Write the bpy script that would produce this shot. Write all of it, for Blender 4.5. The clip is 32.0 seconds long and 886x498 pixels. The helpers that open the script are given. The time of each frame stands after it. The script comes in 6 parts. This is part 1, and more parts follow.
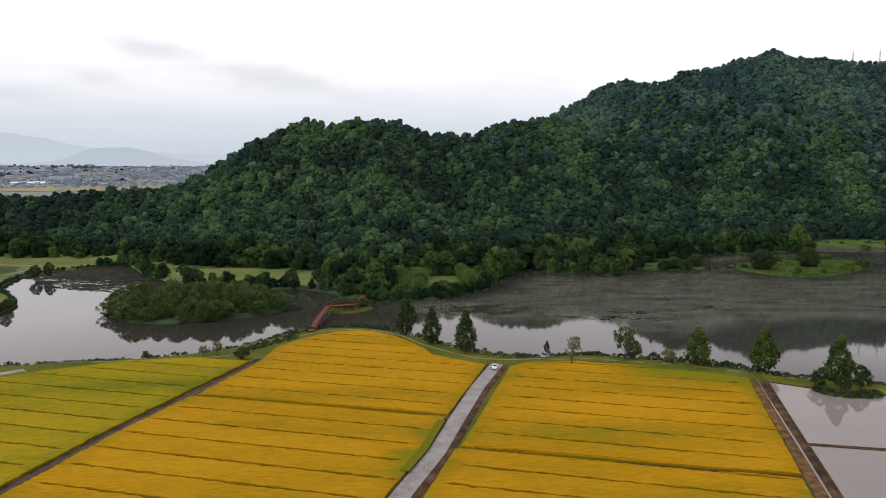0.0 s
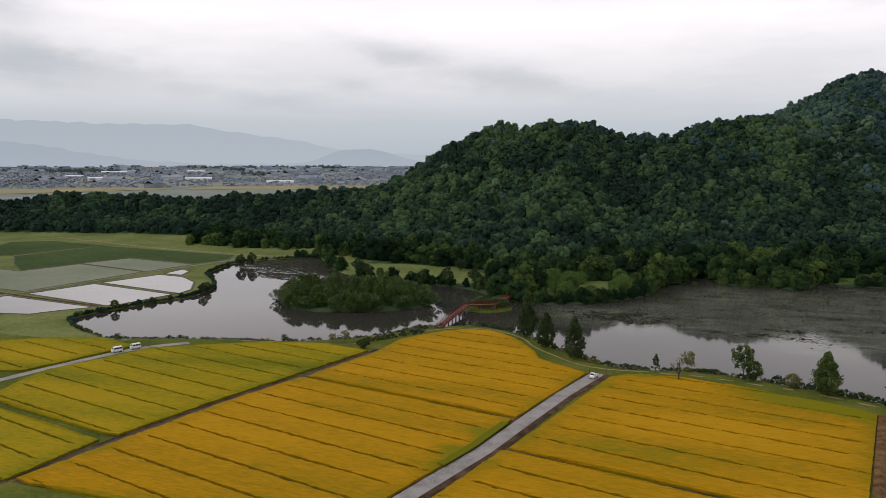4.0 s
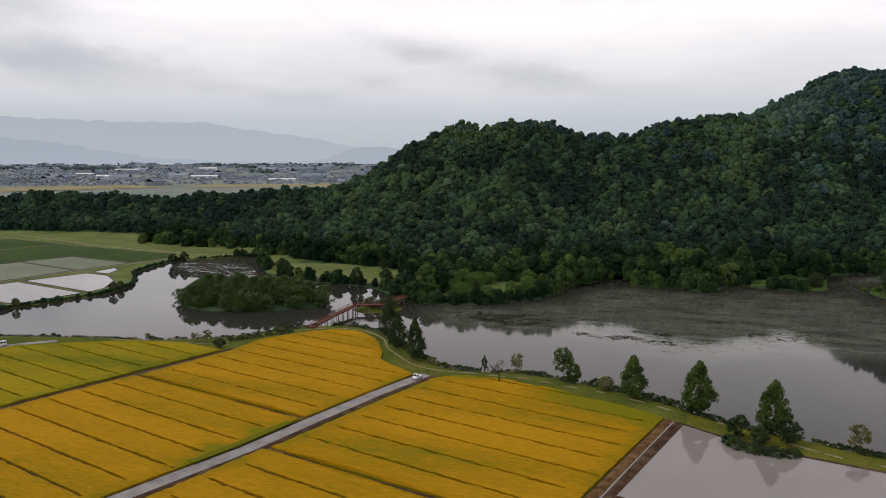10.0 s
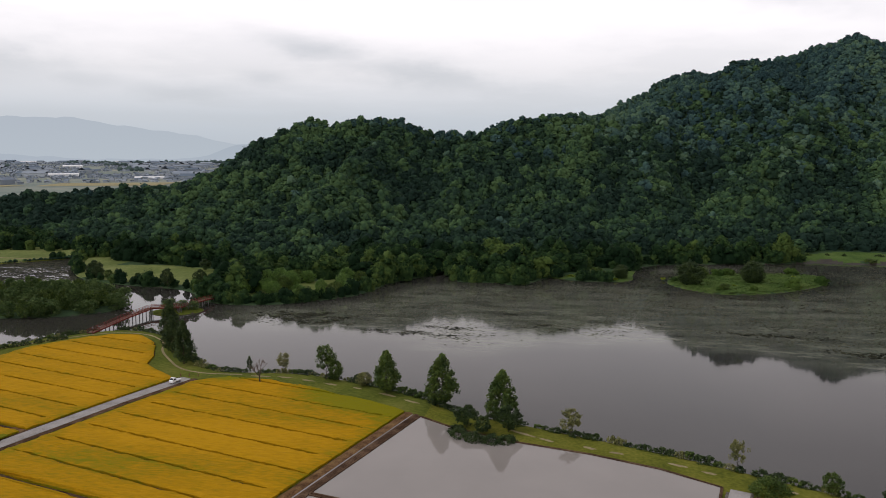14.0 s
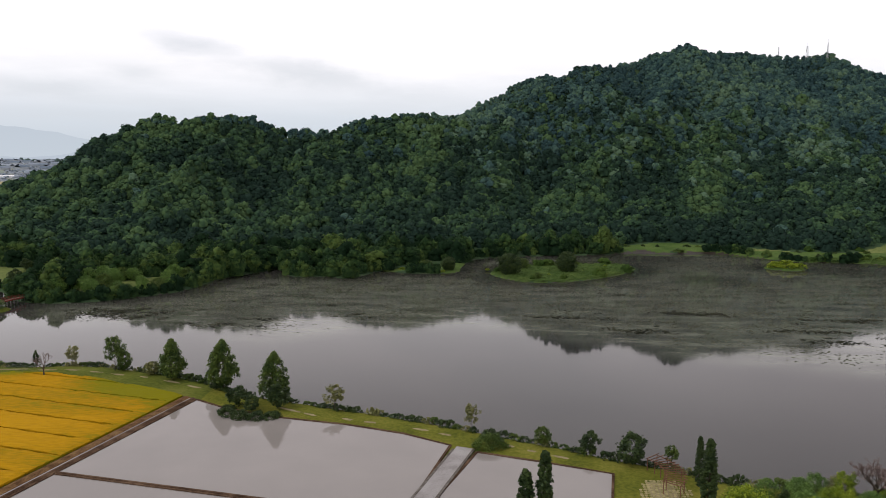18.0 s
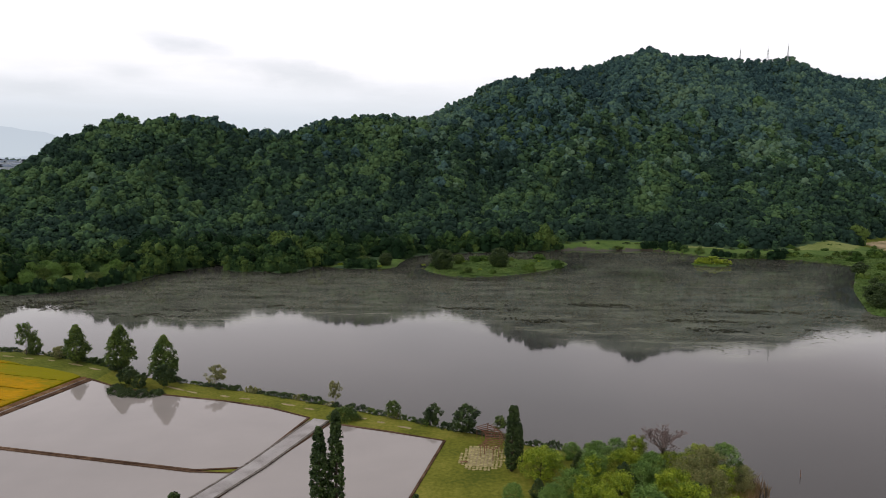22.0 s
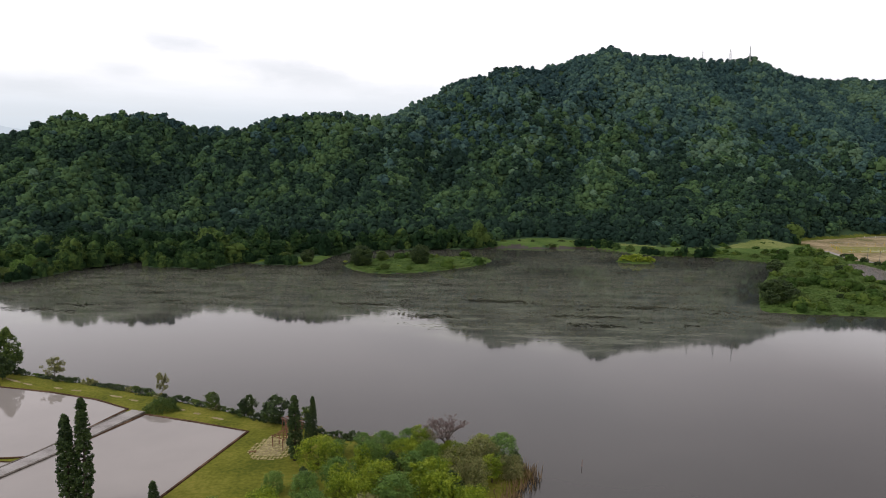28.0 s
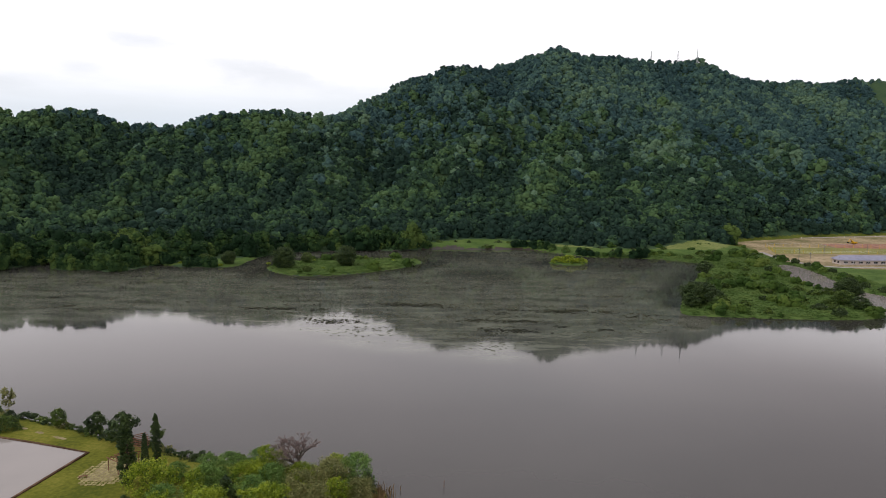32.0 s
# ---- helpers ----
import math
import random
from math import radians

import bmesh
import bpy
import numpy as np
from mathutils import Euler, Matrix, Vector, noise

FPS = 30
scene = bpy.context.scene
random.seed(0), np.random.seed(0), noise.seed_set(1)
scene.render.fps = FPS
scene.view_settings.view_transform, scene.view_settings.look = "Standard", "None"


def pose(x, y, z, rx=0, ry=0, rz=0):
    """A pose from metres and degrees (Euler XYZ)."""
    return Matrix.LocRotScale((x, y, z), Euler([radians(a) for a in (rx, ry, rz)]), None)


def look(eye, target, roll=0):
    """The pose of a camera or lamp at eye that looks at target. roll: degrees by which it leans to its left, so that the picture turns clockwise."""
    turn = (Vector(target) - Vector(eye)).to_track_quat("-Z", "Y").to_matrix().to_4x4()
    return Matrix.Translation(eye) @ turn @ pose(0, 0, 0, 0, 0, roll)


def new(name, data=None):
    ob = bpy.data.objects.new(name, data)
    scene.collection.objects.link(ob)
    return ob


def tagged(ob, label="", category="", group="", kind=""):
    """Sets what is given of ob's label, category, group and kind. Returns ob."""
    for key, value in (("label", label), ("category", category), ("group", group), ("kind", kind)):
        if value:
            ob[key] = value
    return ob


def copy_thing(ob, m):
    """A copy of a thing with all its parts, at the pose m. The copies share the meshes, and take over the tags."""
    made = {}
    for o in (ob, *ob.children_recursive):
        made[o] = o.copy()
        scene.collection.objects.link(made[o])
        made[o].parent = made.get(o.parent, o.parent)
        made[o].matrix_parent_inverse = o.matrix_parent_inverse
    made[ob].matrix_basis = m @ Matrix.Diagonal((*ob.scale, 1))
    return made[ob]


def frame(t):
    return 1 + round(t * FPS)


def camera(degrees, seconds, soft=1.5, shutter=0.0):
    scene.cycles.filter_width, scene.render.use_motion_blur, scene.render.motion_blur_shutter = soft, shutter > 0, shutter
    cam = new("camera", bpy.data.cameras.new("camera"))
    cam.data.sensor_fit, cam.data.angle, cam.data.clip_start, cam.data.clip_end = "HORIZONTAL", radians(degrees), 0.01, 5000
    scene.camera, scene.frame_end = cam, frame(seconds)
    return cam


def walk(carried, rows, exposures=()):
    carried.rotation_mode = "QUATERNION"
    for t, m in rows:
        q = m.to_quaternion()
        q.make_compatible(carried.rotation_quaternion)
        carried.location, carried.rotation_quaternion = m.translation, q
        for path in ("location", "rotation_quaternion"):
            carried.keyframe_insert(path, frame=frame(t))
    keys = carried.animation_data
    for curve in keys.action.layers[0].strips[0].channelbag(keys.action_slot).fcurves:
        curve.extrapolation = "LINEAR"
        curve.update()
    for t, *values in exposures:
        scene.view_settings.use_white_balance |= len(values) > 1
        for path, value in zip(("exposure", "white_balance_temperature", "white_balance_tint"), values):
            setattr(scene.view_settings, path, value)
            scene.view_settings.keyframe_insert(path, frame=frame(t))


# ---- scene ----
cam = camera(62.7, 32.0, 0.8)
PATH = [
    (0, (0.742, 1.161, 64.0), (0.74, 3.147, 63.76), 0.1),
    (0.5, (5.471, 0.889, 64.064), (5.458, 2.875, 63.825), 0.1),
    (1, (10.12, 0.569, 64.191), (10.079, 2.554, 63.952), -0.0),
    (1.5, (14.796, 0.169, 64.388), (14.658, 2.15, 64.149), -0.0),
    (2, (19.647, -0.23, 64.64), (19.374, 1.737, 64.401), -0.0),
    (2.5, (24.602, -0.451, 64.91), (24.204, 1.495, 64.673), -0.0),
    (3, (29.566, -0.273, 65.166), (29.048, 1.644, 64.929), -0.0),
    (3.5, (34.482, 0.427, 65.399), (33.894, 2.323, 65.161), -0.0),
    (5.5, (54.129, 5.131, 66.834), (53.49, 7.011, 66.591), -0.0),
    (6, (58.935, 6.468, 66.987), (58.291, 8.346, 66.743), -0.1),
    (6.5, (63.72, 7.877, 67.127), (63.071, 9.753, 66.883), -0.1),
    (7, (68.493, 9.282, 67.265), (67.839, 11.156, 67.02), -0.1),
    (7.5, (73.24, 10.663, 67.403), (72.582, 12.536, 67.158), -0.1),
    (8, (77.972, 11.994, 67.547), (77.31, 13.866, 67.302), -0.1),
    (8.5, (82.734, 13.281, 67.69), (82.068, 15.151, 67.444), -0.0),
    (9, (87.541, 14.51, 67.825), (86.872, 16.379, 67.579), -0.0),
    (9.5, (92.42, 15.725, 67.949), (91.746, 17.592, 67.702), -0.0),
    (10, (97.326, 16.922, 68.052), (96.65, 18.788, 67.804), -0.0),
    (10.5, (102.248, 18.165, 68.12), (101.568, 20.03, 67.872), -0.0),
    (11, (107.161, 19.488, 68.154), (106.479, 21.351, 67.906), -0.1),
    (11.5, (112.059, 20.913, 68.164), (111.373, 22.775, 67.914), -0.1),
    (12, (116.932, 22.502, 68.141), (116.243, 24.363, 67.891), -0.0),
    (12.5, (121.784, 24.254, 68.084), (121.103, 26.118, 67.834), 0.0),
    (13, (126.549, 26.04, 68.017), (125.977, 27.94, 67.766), 0.1),
    (13.5, (131.193, 27.511, 67.964), (130.764, 29.448, 67.711), 0.1),
    (14, (135.858, 28.386, 67.908), (135.462, 30.33, 67.654), 0.1),
    (14.5, (140.395, 28.41, 67.846), (140.006, 30.355, 67.593), 0.2),
    (16.5, (157.527, 24.641, 67.01), (157.178, 26.594, 66.758), 0.3),
    (17, (161.476, 23.113, 66.918), (161.24, 25.083, 66.665), 0.4),
    (17.5, (165.058, 20.837, 66.797), (164.925, 22.816, 66.544), 0.4),
    (18, (168.624, 18.256, 66.67), (168.535, 20.238, 66.417), 0.4),
    (18.5, (172.372, 15.543, 66.563), (172.282, 17.525, 66.311), 0.4),
    (19, (176.307, 12.932, 66.488), (176.216, 14.914, 66.236), 0.4),
    (19.5, (180.479, 10.615, 66.428), (180.38, 12.596, 66.175), 0.4),
    (20, (184.905, 8.692, 66.392), (184.813, 10.674, 66.14), 0.4),
    (20.5, (189.422, 7.067, 66.374), (189.339, 9.049, 66.122), 0.4),
    (21, (193.958, 5.559, 66.366), (193.881, 7.541, 66.115), 0.5),
    (21.5, (198.443, 4.138, 66.334), (198.372, 6.121, 66.083), 0.5),
    (22, (202.898, 2.926, 66.347), (202.829, 4.909, 66.096), 0.5),
    (22.5, (207.348, 1.855, 66.344), (207.279, 3.838, 66.093), 0.5),
    (23, (211.724, 1.119, 66.361), (211.655, 3.102, 66.109), 0.5),
    (23.5, (215.875, 0.84, 66.391), (215.815, 2.823, 66.14), 0.6),
    (24, (219.482, 0.922, 66.425), (219.423, 2.905, 66.174), 0.7),
    (24.5, (222.437, 1.157, 66.405), (222.376, 3.14, 66.153), 0.6),
    (25, (225.007, 1.492, 66.333), (224.947, 3.475, 66.082), 0.6),
    (25.5, (227.816, 1.804, 66.213), (227.754, 3.787, 65.962), 0.5),
    (27.5, (243.088, 2.629, 65.343), (243.03, 4.612, 65.092), 0.7),
    (28, (247.583, 2.841, 65.259), (247.527, 4.825, 65.007), 0.7),
    (28.5, (252.144, 3.037, 65.199), (252.089, 5.021, 64.948), 0.7),
    (29, (256.176, 3.423, 65.118), (256.123, 5.406, 64.867), 0.8),
    (29.5, (259.252, 4.157, 65.025), (259.212, 6.141, 64.774), 0.9),
    (30, (261.368, 5.473, 64.95), (261.341, 7.457, 64.699), 0.9),
    (30.5, (263.002, 7.456, 64.935), (262.972, 9.44, 64.684), 0.9),
    (31, (264.858, 9.943, 64.935), (264.836, 11.927, 64.685), 0.8),
    (31.5, (267.202, 12.55, 64.873), (267.239, 14.534, 64.623), 0.9),
    (32, (269.885, 15.028, 64.757), (269.924, 17.012, 64.507), 1.0),
]
walk(cam, [(t, look(eye, target, roll)) for t, eye, target, roll in PATH],
     [(0, 0.1), (1, 0.1), (3.5, -0.26), (5.5, -0.28), (12.5, -0.28), (14.5, -0.17), (16.5, -0.04), (18, 0.08), (25, 0.14), (32, 0.24)])

# ---- sky, sun ----
SUN_AZ, SUN_EL = 245.0, 48.0
# grey cloud banks: bearing, height, half-widths, slant, density
CLOUDS = [(-0.82, 0.114, 0.15, 0.026, -0.08, 0.75), (-0.66, 0.092, 0.06, 0.013, -0.05, 0.45), (-0.55, 0.078, 0.08, 0.012, -0.06, 0.5), (-0.22, 0.104, 0.11, 0.018, -0.12, 0.65), (-0.36, 0.138, 0.07, 0.014, -0.15, 0.5),
          (-0.88, 0.170, 0.08, 0.03, 0.1, 0.5), (-0.44, 0.10, 0.035, 0.010, 0.0, 0.35), (-0.75, 0.05, 0.3, 0.012, 0.0, 0.3), (0.30, 0.20, 0.14, 0.025, 0.0, 0.4)]


def world_sky():
    w = bpy.data.worlds.new("world")
    scene.world = w
    w.use_nodes = True
    nt = w.node_tree
    nt.nodes.clear()
    N, K = nt.nodes.new, nt.links.new
    out, bg, bg2, add = N("ShaderNodeOutputWorld"), N("ShaderNodeBackground"), N("ShaderNodeBackground"), N("ShaderNodeAddShader")
    sky = N("ShaderNodeTexSky")
    sky.sky_type, sky.sun_disc = "NISHITA", False
    sky.sun_elevation, sky.sun_rotation = radians(SUN_EL), radians(SUN_AZ)
    bg2.inputs[1].default_value = 0.01
    K(sky.outputs[0], bg2.inputs[0])
    tc, sep = N("ShaderNodeTexCoord"), N("ShaderNodeSeparateXYZ")
    K(tc.outputs["Generated"], sep.inputs[0])

    def math(op, a, b=None):
        n = N("ShaderNodeMath")
        n.operation = op
        for i, v in enumerate((a, b)):
            if v is None:
                continue
            if isinstance(v, (int, float)):
                n.inputs[i].default_value = v
            else:
                K(v, n.inputs[i])
        return n.outputs[0]
    z = math("MAXIMUM", sep.outputs[2], 0.0)
    zz = math("ADD", z, 0.09)
    cx, cy = math("DIVIDE", sep.outputs[0], zz), math("DIVIDE", sep.outputs[1], zz)
    comb = N("ShaderNodeCombineXYZ")
    K(cx, comb.inputs[0]), K(cy, comb.inputs[1])
    n1, n2 = N("ShaderNodeTexNoise"), N("ShaderNodeTexNoise")
    n1.inputs["Scale"].default_value, n1.inputs["Detail"].default_value, n1.inputs["Roughness"].default_value = 0.62, 9, 0.58
    n2.inputs["Scale"].default_value, n2.inputs["Detail"].default_value = 0.28, 3
    K(comb.outputs[0], n1.inputs["Vector"]), K(comb.outputs[0], n2.inputs["Vector"])
    cloud = N("ShaderNodeValToRGB")
    cloud.color_ramp.elements[0].position, cloud.color_ramp.elements[1].position = 0.50, 0.60
    K(math("ADD", math("MULTIPLY", n1.outputs[0], 0.65), math("MULTIPLY", n2.outputs[0], 0.42)), cloud.inputs[0])
    grad = N("ShaderNodeValToRGB")
    cr = grad.color_ramp
    cr.elements[0].position, cr.elements[0].color = 0.0, (0.50, 0.57, 0.66, 1)
    cr.elements[1].position, cr.elements[1].color = 1.0, (0.70, 0.70, 0.76, 1)
    for p, c in ((0.05, (0.62, 0.66, 0.73, 1)), (0.11, (0.96, 0.93, 0.96, 1)), (0.18, (1.27, 1.20, 1.23, 1)), (0.24, (1.12, 1.04, 1.06, 1)), (0.34, (0.95, 0.88, 0.91, 1)), (0.5, (1.0, 0.93, 0.95, 1))):
        e = cr.elements.new(p)
        e.color = c
    K(z, grad.inputs[0])
    n3 = N("ShaderNodeTexNoise")
    n3.inputs["Scale"].default_value, n3.inputs["Detail"].default_value, n3.inputs["Roughness"].default_value = 11.0, 7, 0.55
    az = math("ARCTAN2", sep.outputs[0], sep.outputs[1])
    flat = N("ShaderNodeCombineXYZ")
    K(az, flat.inputs[0]), K(math("MULTIPLY", z, 2.4), flat.inputs[1])
    K(flat.outputs[0], n3.inputs["Vector"])
    rag = math("SUBTRACT", n3.outputs[0], 0.5)
    banks = None
    for a0, z0, wa, wz, tilt, k in CLOUDS:
        u = math("SUBTRACT", az, a0)
        v = math("ADD", math("SUBTRACT", math("SUBTRACT", z, z0), math("MULTIPLY", u, tilt)), math("MULTIPLY", rag, wz * 2.2))
        u = math("ADD", u, math("MULTIPLY", rag, wa * 1.6))
        q = math("ADD", math("POWER", math("ABSOLUTE", math("DIVIDE", u, wa)), 2.0), math("POWER", math("ABSOLUTE", math("DIVIDE", v, wz)), 2.0))
        g = math("MULTIPLY", math("POWER", 2.718, math("MULTIPLY", q, -1.0)), k)
        banks = g if banks is None else math("MAXIMUM", banks, g)
    mix = N("ShaderNodeMix")
    mix.data_type = "RGBA"
    K(math("MINIMUM", math("ADD", math("MULTIPLY", cloud.outputs[0], 0.22), banks), 1.0), mix.inputs[0])
    K(grad.outputs[0], mix.inputs[6])
    mix.inputs[7].default_value = (0.60, 0.62, 0.665, 1)
    east, mr, dim = N("ShaderNodeMix"), N("ShaderNodeMapRange"), N("ShaderNodeMapRange")
    east.data_type = "RGBA"
    mr.interpolation_type = dim.interpolation_type = "SMOOTHSTEP"
    mr.inputs[1].default_value, mr.inputs[2].default_value, mr.inputs[4].default_value = 0.15, 0.6, 0.8
    dim.inputs[1].default_value, dim.inputs[2].default_value = 0.20, 0.27
    K(sep.outputs[0], mr.inputs[0]), K(z, dim.inputs[0])
    K(math("MULTIPLY", mr.outputs[0], dim.outputs[0]), east.inputs[0])
    K(mix.outputs[2], east.inputs[6])
    east.inputs[7].default_value = (0.60, 0.54, 0.56, 1)
    K(east.outputs[2], bg.inputs[0])
    bg.inputs[1].default_value = 1.0
    K(bg.outputs[0], add.inputs[0]), K(bg2.outputs[0], add.inputs[1])
    K(add.outputs[0], out.inputs[0])


world_sky()
sun = new("sun", bpy.data.lights.new("sun", "SUN"))
sun.data.energy, sun.data.angle, sun.data.color = 0.9, radians(12), (1.0, 0.96, 0.9)
_az, _el = radians(SUN_AZ), radians(SUN_EL)
sun.matrix_world = look((math.sin(_az) * math.cos(_el) * 900, math.cos(_az) * math.cos(_el) * 900, math.sin(_el) * 900), (0, 0, 0))


# ---- materials ----
def material(name, colors, rough=0.8, scale=1.0, fine=None, bump=0.0, bump_scale=None, metal=0.0, ior=1.45, spec=0.05,
             island=0.0, attr=None, translucent=0.0, obj_random=0.0, stretch=(1, 1, 1), angle=0.0):
    """Noise-mottled surface: colours along a ramp driven by a broad and a fine noise."""
    m = bpy.data.materials.new(name)
    m.use_nodes = True
    nt = m.node_tree
    N, K = nt.nodes.new, nt.links.new
    bs = nt.nodes["Principled BSDF"]
    geo, mp = N("ShaderNodeNewGeometry"), N("ShaderNodeMapping")
    mp.inputs["Scale"].default_value = stretch
    mp.inputs["Rotation"].default_value = (0, 0, radians(angle))
    K(geo.outputs["Position"], mp.inputs["Vector"])
    a, b = N("ShaderNodeTexNoise"), N("ShaderNodeTexNoise")
    a.inputs["Scale"].default_value, a.inputs["Detail"].default_value = scale, 3
    b.inputs["Scale"].default_value, b.inputs["Detail"].default_value = fine or scale * 9, 5
    K(mp.outputs[0], a.inputs["Vector"]), K(mp.outputs[0], b.inputs["Vector"])

    def add(x, y, ky, c=0.0):
        n = N("ShaderNodeMath")
        n.operation = "MULTIPLY_ADD"
        K(y, n.inputs[0])
        n.inputs[1].default_value = ky
        if x is None:
            n.inputs[2].default_value = c
        else:
            K(x, n.inputs[2])
        return n.outputs[0]
    v = add(None, a.outputs[0], 1.2, -0.1)
    v = add(v, b.outputs[0], 0.9)
    v = add(None, v, 1.0, -0.45)
    if island:
        v = add(v, geo.outputs["Random Per Island"], island)
        v = add(None, v, 1.0, -island / 2)
    if obj_random:
        oi = N("ShaderNodeObjectInfo")
        v = add(v, oi.outputs["Random"], obj_random)
        v = add(None, v, 1.0, -obj_random / 2)
    if attr:
        at = N("ShaderNodeAttribute")
        at.attribute_name = attr[0]
        v = add(v, at.outputs["Fac"], attr[1])
        v = add(None, v, 1.0, -attr[1] / 2)
    ramp = N("ShaderNodeValToRGB")
    els = ramp.color_ramp.elements
    els[0].position, els[1].position = 0.2, 0.8
    els[0].color, els[1].color = (*colors[0], 1), (*colors[-1], 1)
    for i in range(1, len(colors) - 1):
        e = els.new(0.2 + 0.6 * i / (len(colors) - 1))
        e.color = (*colors[i], 1)
    K(v, ramp.inputs[0])
    K(ramp.outputs[0], bs.inputs["Base Color"])
    bs.inputs["Roughness"].default_value, bs.inputs["Metallic"].default_value = rough, metal
    bs.inputs["IOR"].default_value, bs.inputs["Specular IOR Level"].default_value = ior, spec
    if bump:
        c, bp = N("ShaderNodeTexNoise"), N("ShaderNodeBump")
        c.inputs["Scale"].default_value, c.inputs["Detail"].default_value = bump_scale or (fine or scale * 9), 4
        K(mp.outputs[0], c.inputs["Vector"])
        bp.inputs["Strength"].default_value, bp.inputs["Distance"].default_value = min(1.0, bump), 0.25
        K(c.outputs[0], bp.inputs["Height"]), K(bp.outputs[0], bs.inputs["Normal"])
    if translucent:
        tr, ms = N("ShaderNodeBsdfTranslucent"), N("ShaderNodeMixShader")
        K(ramp.outputs[0], tr.inputs[0])
        ms.inputs[0].default_value = translucent
        K(bs.outputs[0], ms.inputs[1]), K(tr.outputs[0], ms.inputs[2])
        K(ms.outputs[0], nt.nodes["Material Output"].inputs[0])
    return m


def water_material(name, base, rough, bump, scale, weed=False):
    m = material(name, [tuple(c * 0.9 for c in base), tuple(c * 1.1 for c in base)], rough, 0.012, 0.06, 0, ior=1.33, spec=0.5)
    nt = m.node_tree
    N, K = nt.nodes.new, nt.links.new
    geo, mp, nz, bp = N("ShaderNodeNewGeometry"), N("ShaderNodeMapping"), N("ShaderNodeTexNoise"), N("ShaderNodeBump")
    mp.inputs["Scale"].default_value = (1, 0.45, 1)
    K(geo.outputs["Position"], mp.inputs[0]), K(mp.outputs[0], nz.inputs["Vector"])
    nz.inputs["Scale"].default_value, nz.inputs["Detail"].default_value = scale, 2
    bp.inputs["Strength"].default_value, bp.inputs["Distance"].default_value = bump, 0.1
    K(nz.outputs[0], bp.inputs["Height"]), K(bp.outputs[0], nt.nodes["Principled BSDF"].inputs["Normal"])
    if weed:
        bs = nt.nodes["Principled BSDF"]
        ramp = bs.inputs["Base Color"].links[0].from_node
        at, m2, n2, mul, mr = N("ShaderNodeAttribute"), N("ShaderNodeMapping"), N("ShaderNodeTexNoise"), N("ShaderNodeMath"), N("ShaderNodeMapRange")
        at.attribute_name, mul.operation = "weed", "MULTIPLY"
        m2.inputs["Scale"].default_value = (0.35, 1.0, 1)
        K(geo.outputs["Position"], m2.inputs[0]), K(m2.outputs[0], n2.inputs["Vector"])
        n2.inputs["Scale"].default_value, n2.inputs["Detail"].default_value, n2.inputs["Roughness"].default_value = 0.12, 10, 0.75
        K(n2.outputs[0], mr.inputs[0])
        mr.inputs[1].default_value, mr.inputs[2].default_value, mr.inputs[3].default_value, mr.inputs[4].default_value = 0.36, 0.60, 0.0, 1.0
        K(mr.outputs[0], mul.inputs[0]), K(at.outputs["Fac"], mul.inputs[1])
        mx, mrough, msp = N("ShaderNodeMix"), N("ShaderNodeMix"), N("ShaderNodeMix")
        mx.data_type = "RGBA"
        for n in (mx, mrough, msp):
            K(mul.outputs[0], n.inputs[0])
        K(ramp.outputs[0], mx.inputs[6])
        mx.inputs[7].default_value = (0.138, 0.143, 0.112, 1)
        mrough.inputs[2].default_value, mrough.inputs[3].default_value = rough, 0.07
        msp.inputs[2].default_value, msp.inputs[3].default_value = 0.5, 0.46
        K(mx.outputs[2], bs.inputs["Base Color"]), K(mrough.outputs[0], bs.inputs["Roughness"]), K(msp.outputs[0], bs.inputs["Specular IOR Level"])
    return m


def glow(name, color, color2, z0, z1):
    """Far hills with painted haze: a plain soft glow from foot to crest."""
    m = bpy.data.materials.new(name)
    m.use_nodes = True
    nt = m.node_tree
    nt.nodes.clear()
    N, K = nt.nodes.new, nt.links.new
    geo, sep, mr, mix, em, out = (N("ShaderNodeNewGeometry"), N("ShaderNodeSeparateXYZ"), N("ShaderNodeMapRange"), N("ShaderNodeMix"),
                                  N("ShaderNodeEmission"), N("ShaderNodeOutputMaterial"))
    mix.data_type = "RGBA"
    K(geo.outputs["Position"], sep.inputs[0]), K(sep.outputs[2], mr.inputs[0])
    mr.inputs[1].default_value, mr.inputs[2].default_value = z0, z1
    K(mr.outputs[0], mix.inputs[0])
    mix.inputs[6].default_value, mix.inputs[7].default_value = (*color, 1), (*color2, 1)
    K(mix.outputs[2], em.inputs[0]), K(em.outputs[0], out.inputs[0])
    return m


M_grass = material("grass", [(0.055, 0.074, 0.012), (0.095, 0.112, 0.018), (0.145, 0.148, 0.032)], 0.9, 0.06, 0.9, 0.6, 3.0)
M_reed = material("lush_grass", [(0.043, 0.079, 0.019), (0.067, 0.110, 0.028), (0.096, 0.139, 0.038)], 0.9, 0.10, 0.9, 0.8, 2.0)
M_floor = material("forest_floor", [(0.030, 0.058, 0.030), (0.055, 0.088, 0.040)], 0.95, 0.08, 0.7, 0.8, 0.6)
# greyed and paled so the colour itself carries haze over the plain
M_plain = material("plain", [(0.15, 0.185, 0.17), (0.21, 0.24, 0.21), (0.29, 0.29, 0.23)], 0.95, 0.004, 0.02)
M_earth = material("earth", [(0.036, 0.021, 0.013), (0.080, 0.048, 0.030), (0.145, 0.092, 0.058)], 0.95, 0.3, 2.5, 0.8, 5.0)
M_bank = material("dry_bank", [(0.075, 0.040, 0.020), (0.15, 0.085, 0.040), (0.22, 0.14, 0.062)], 0.95, 0.5, 3.0, 0.8, 5.0)
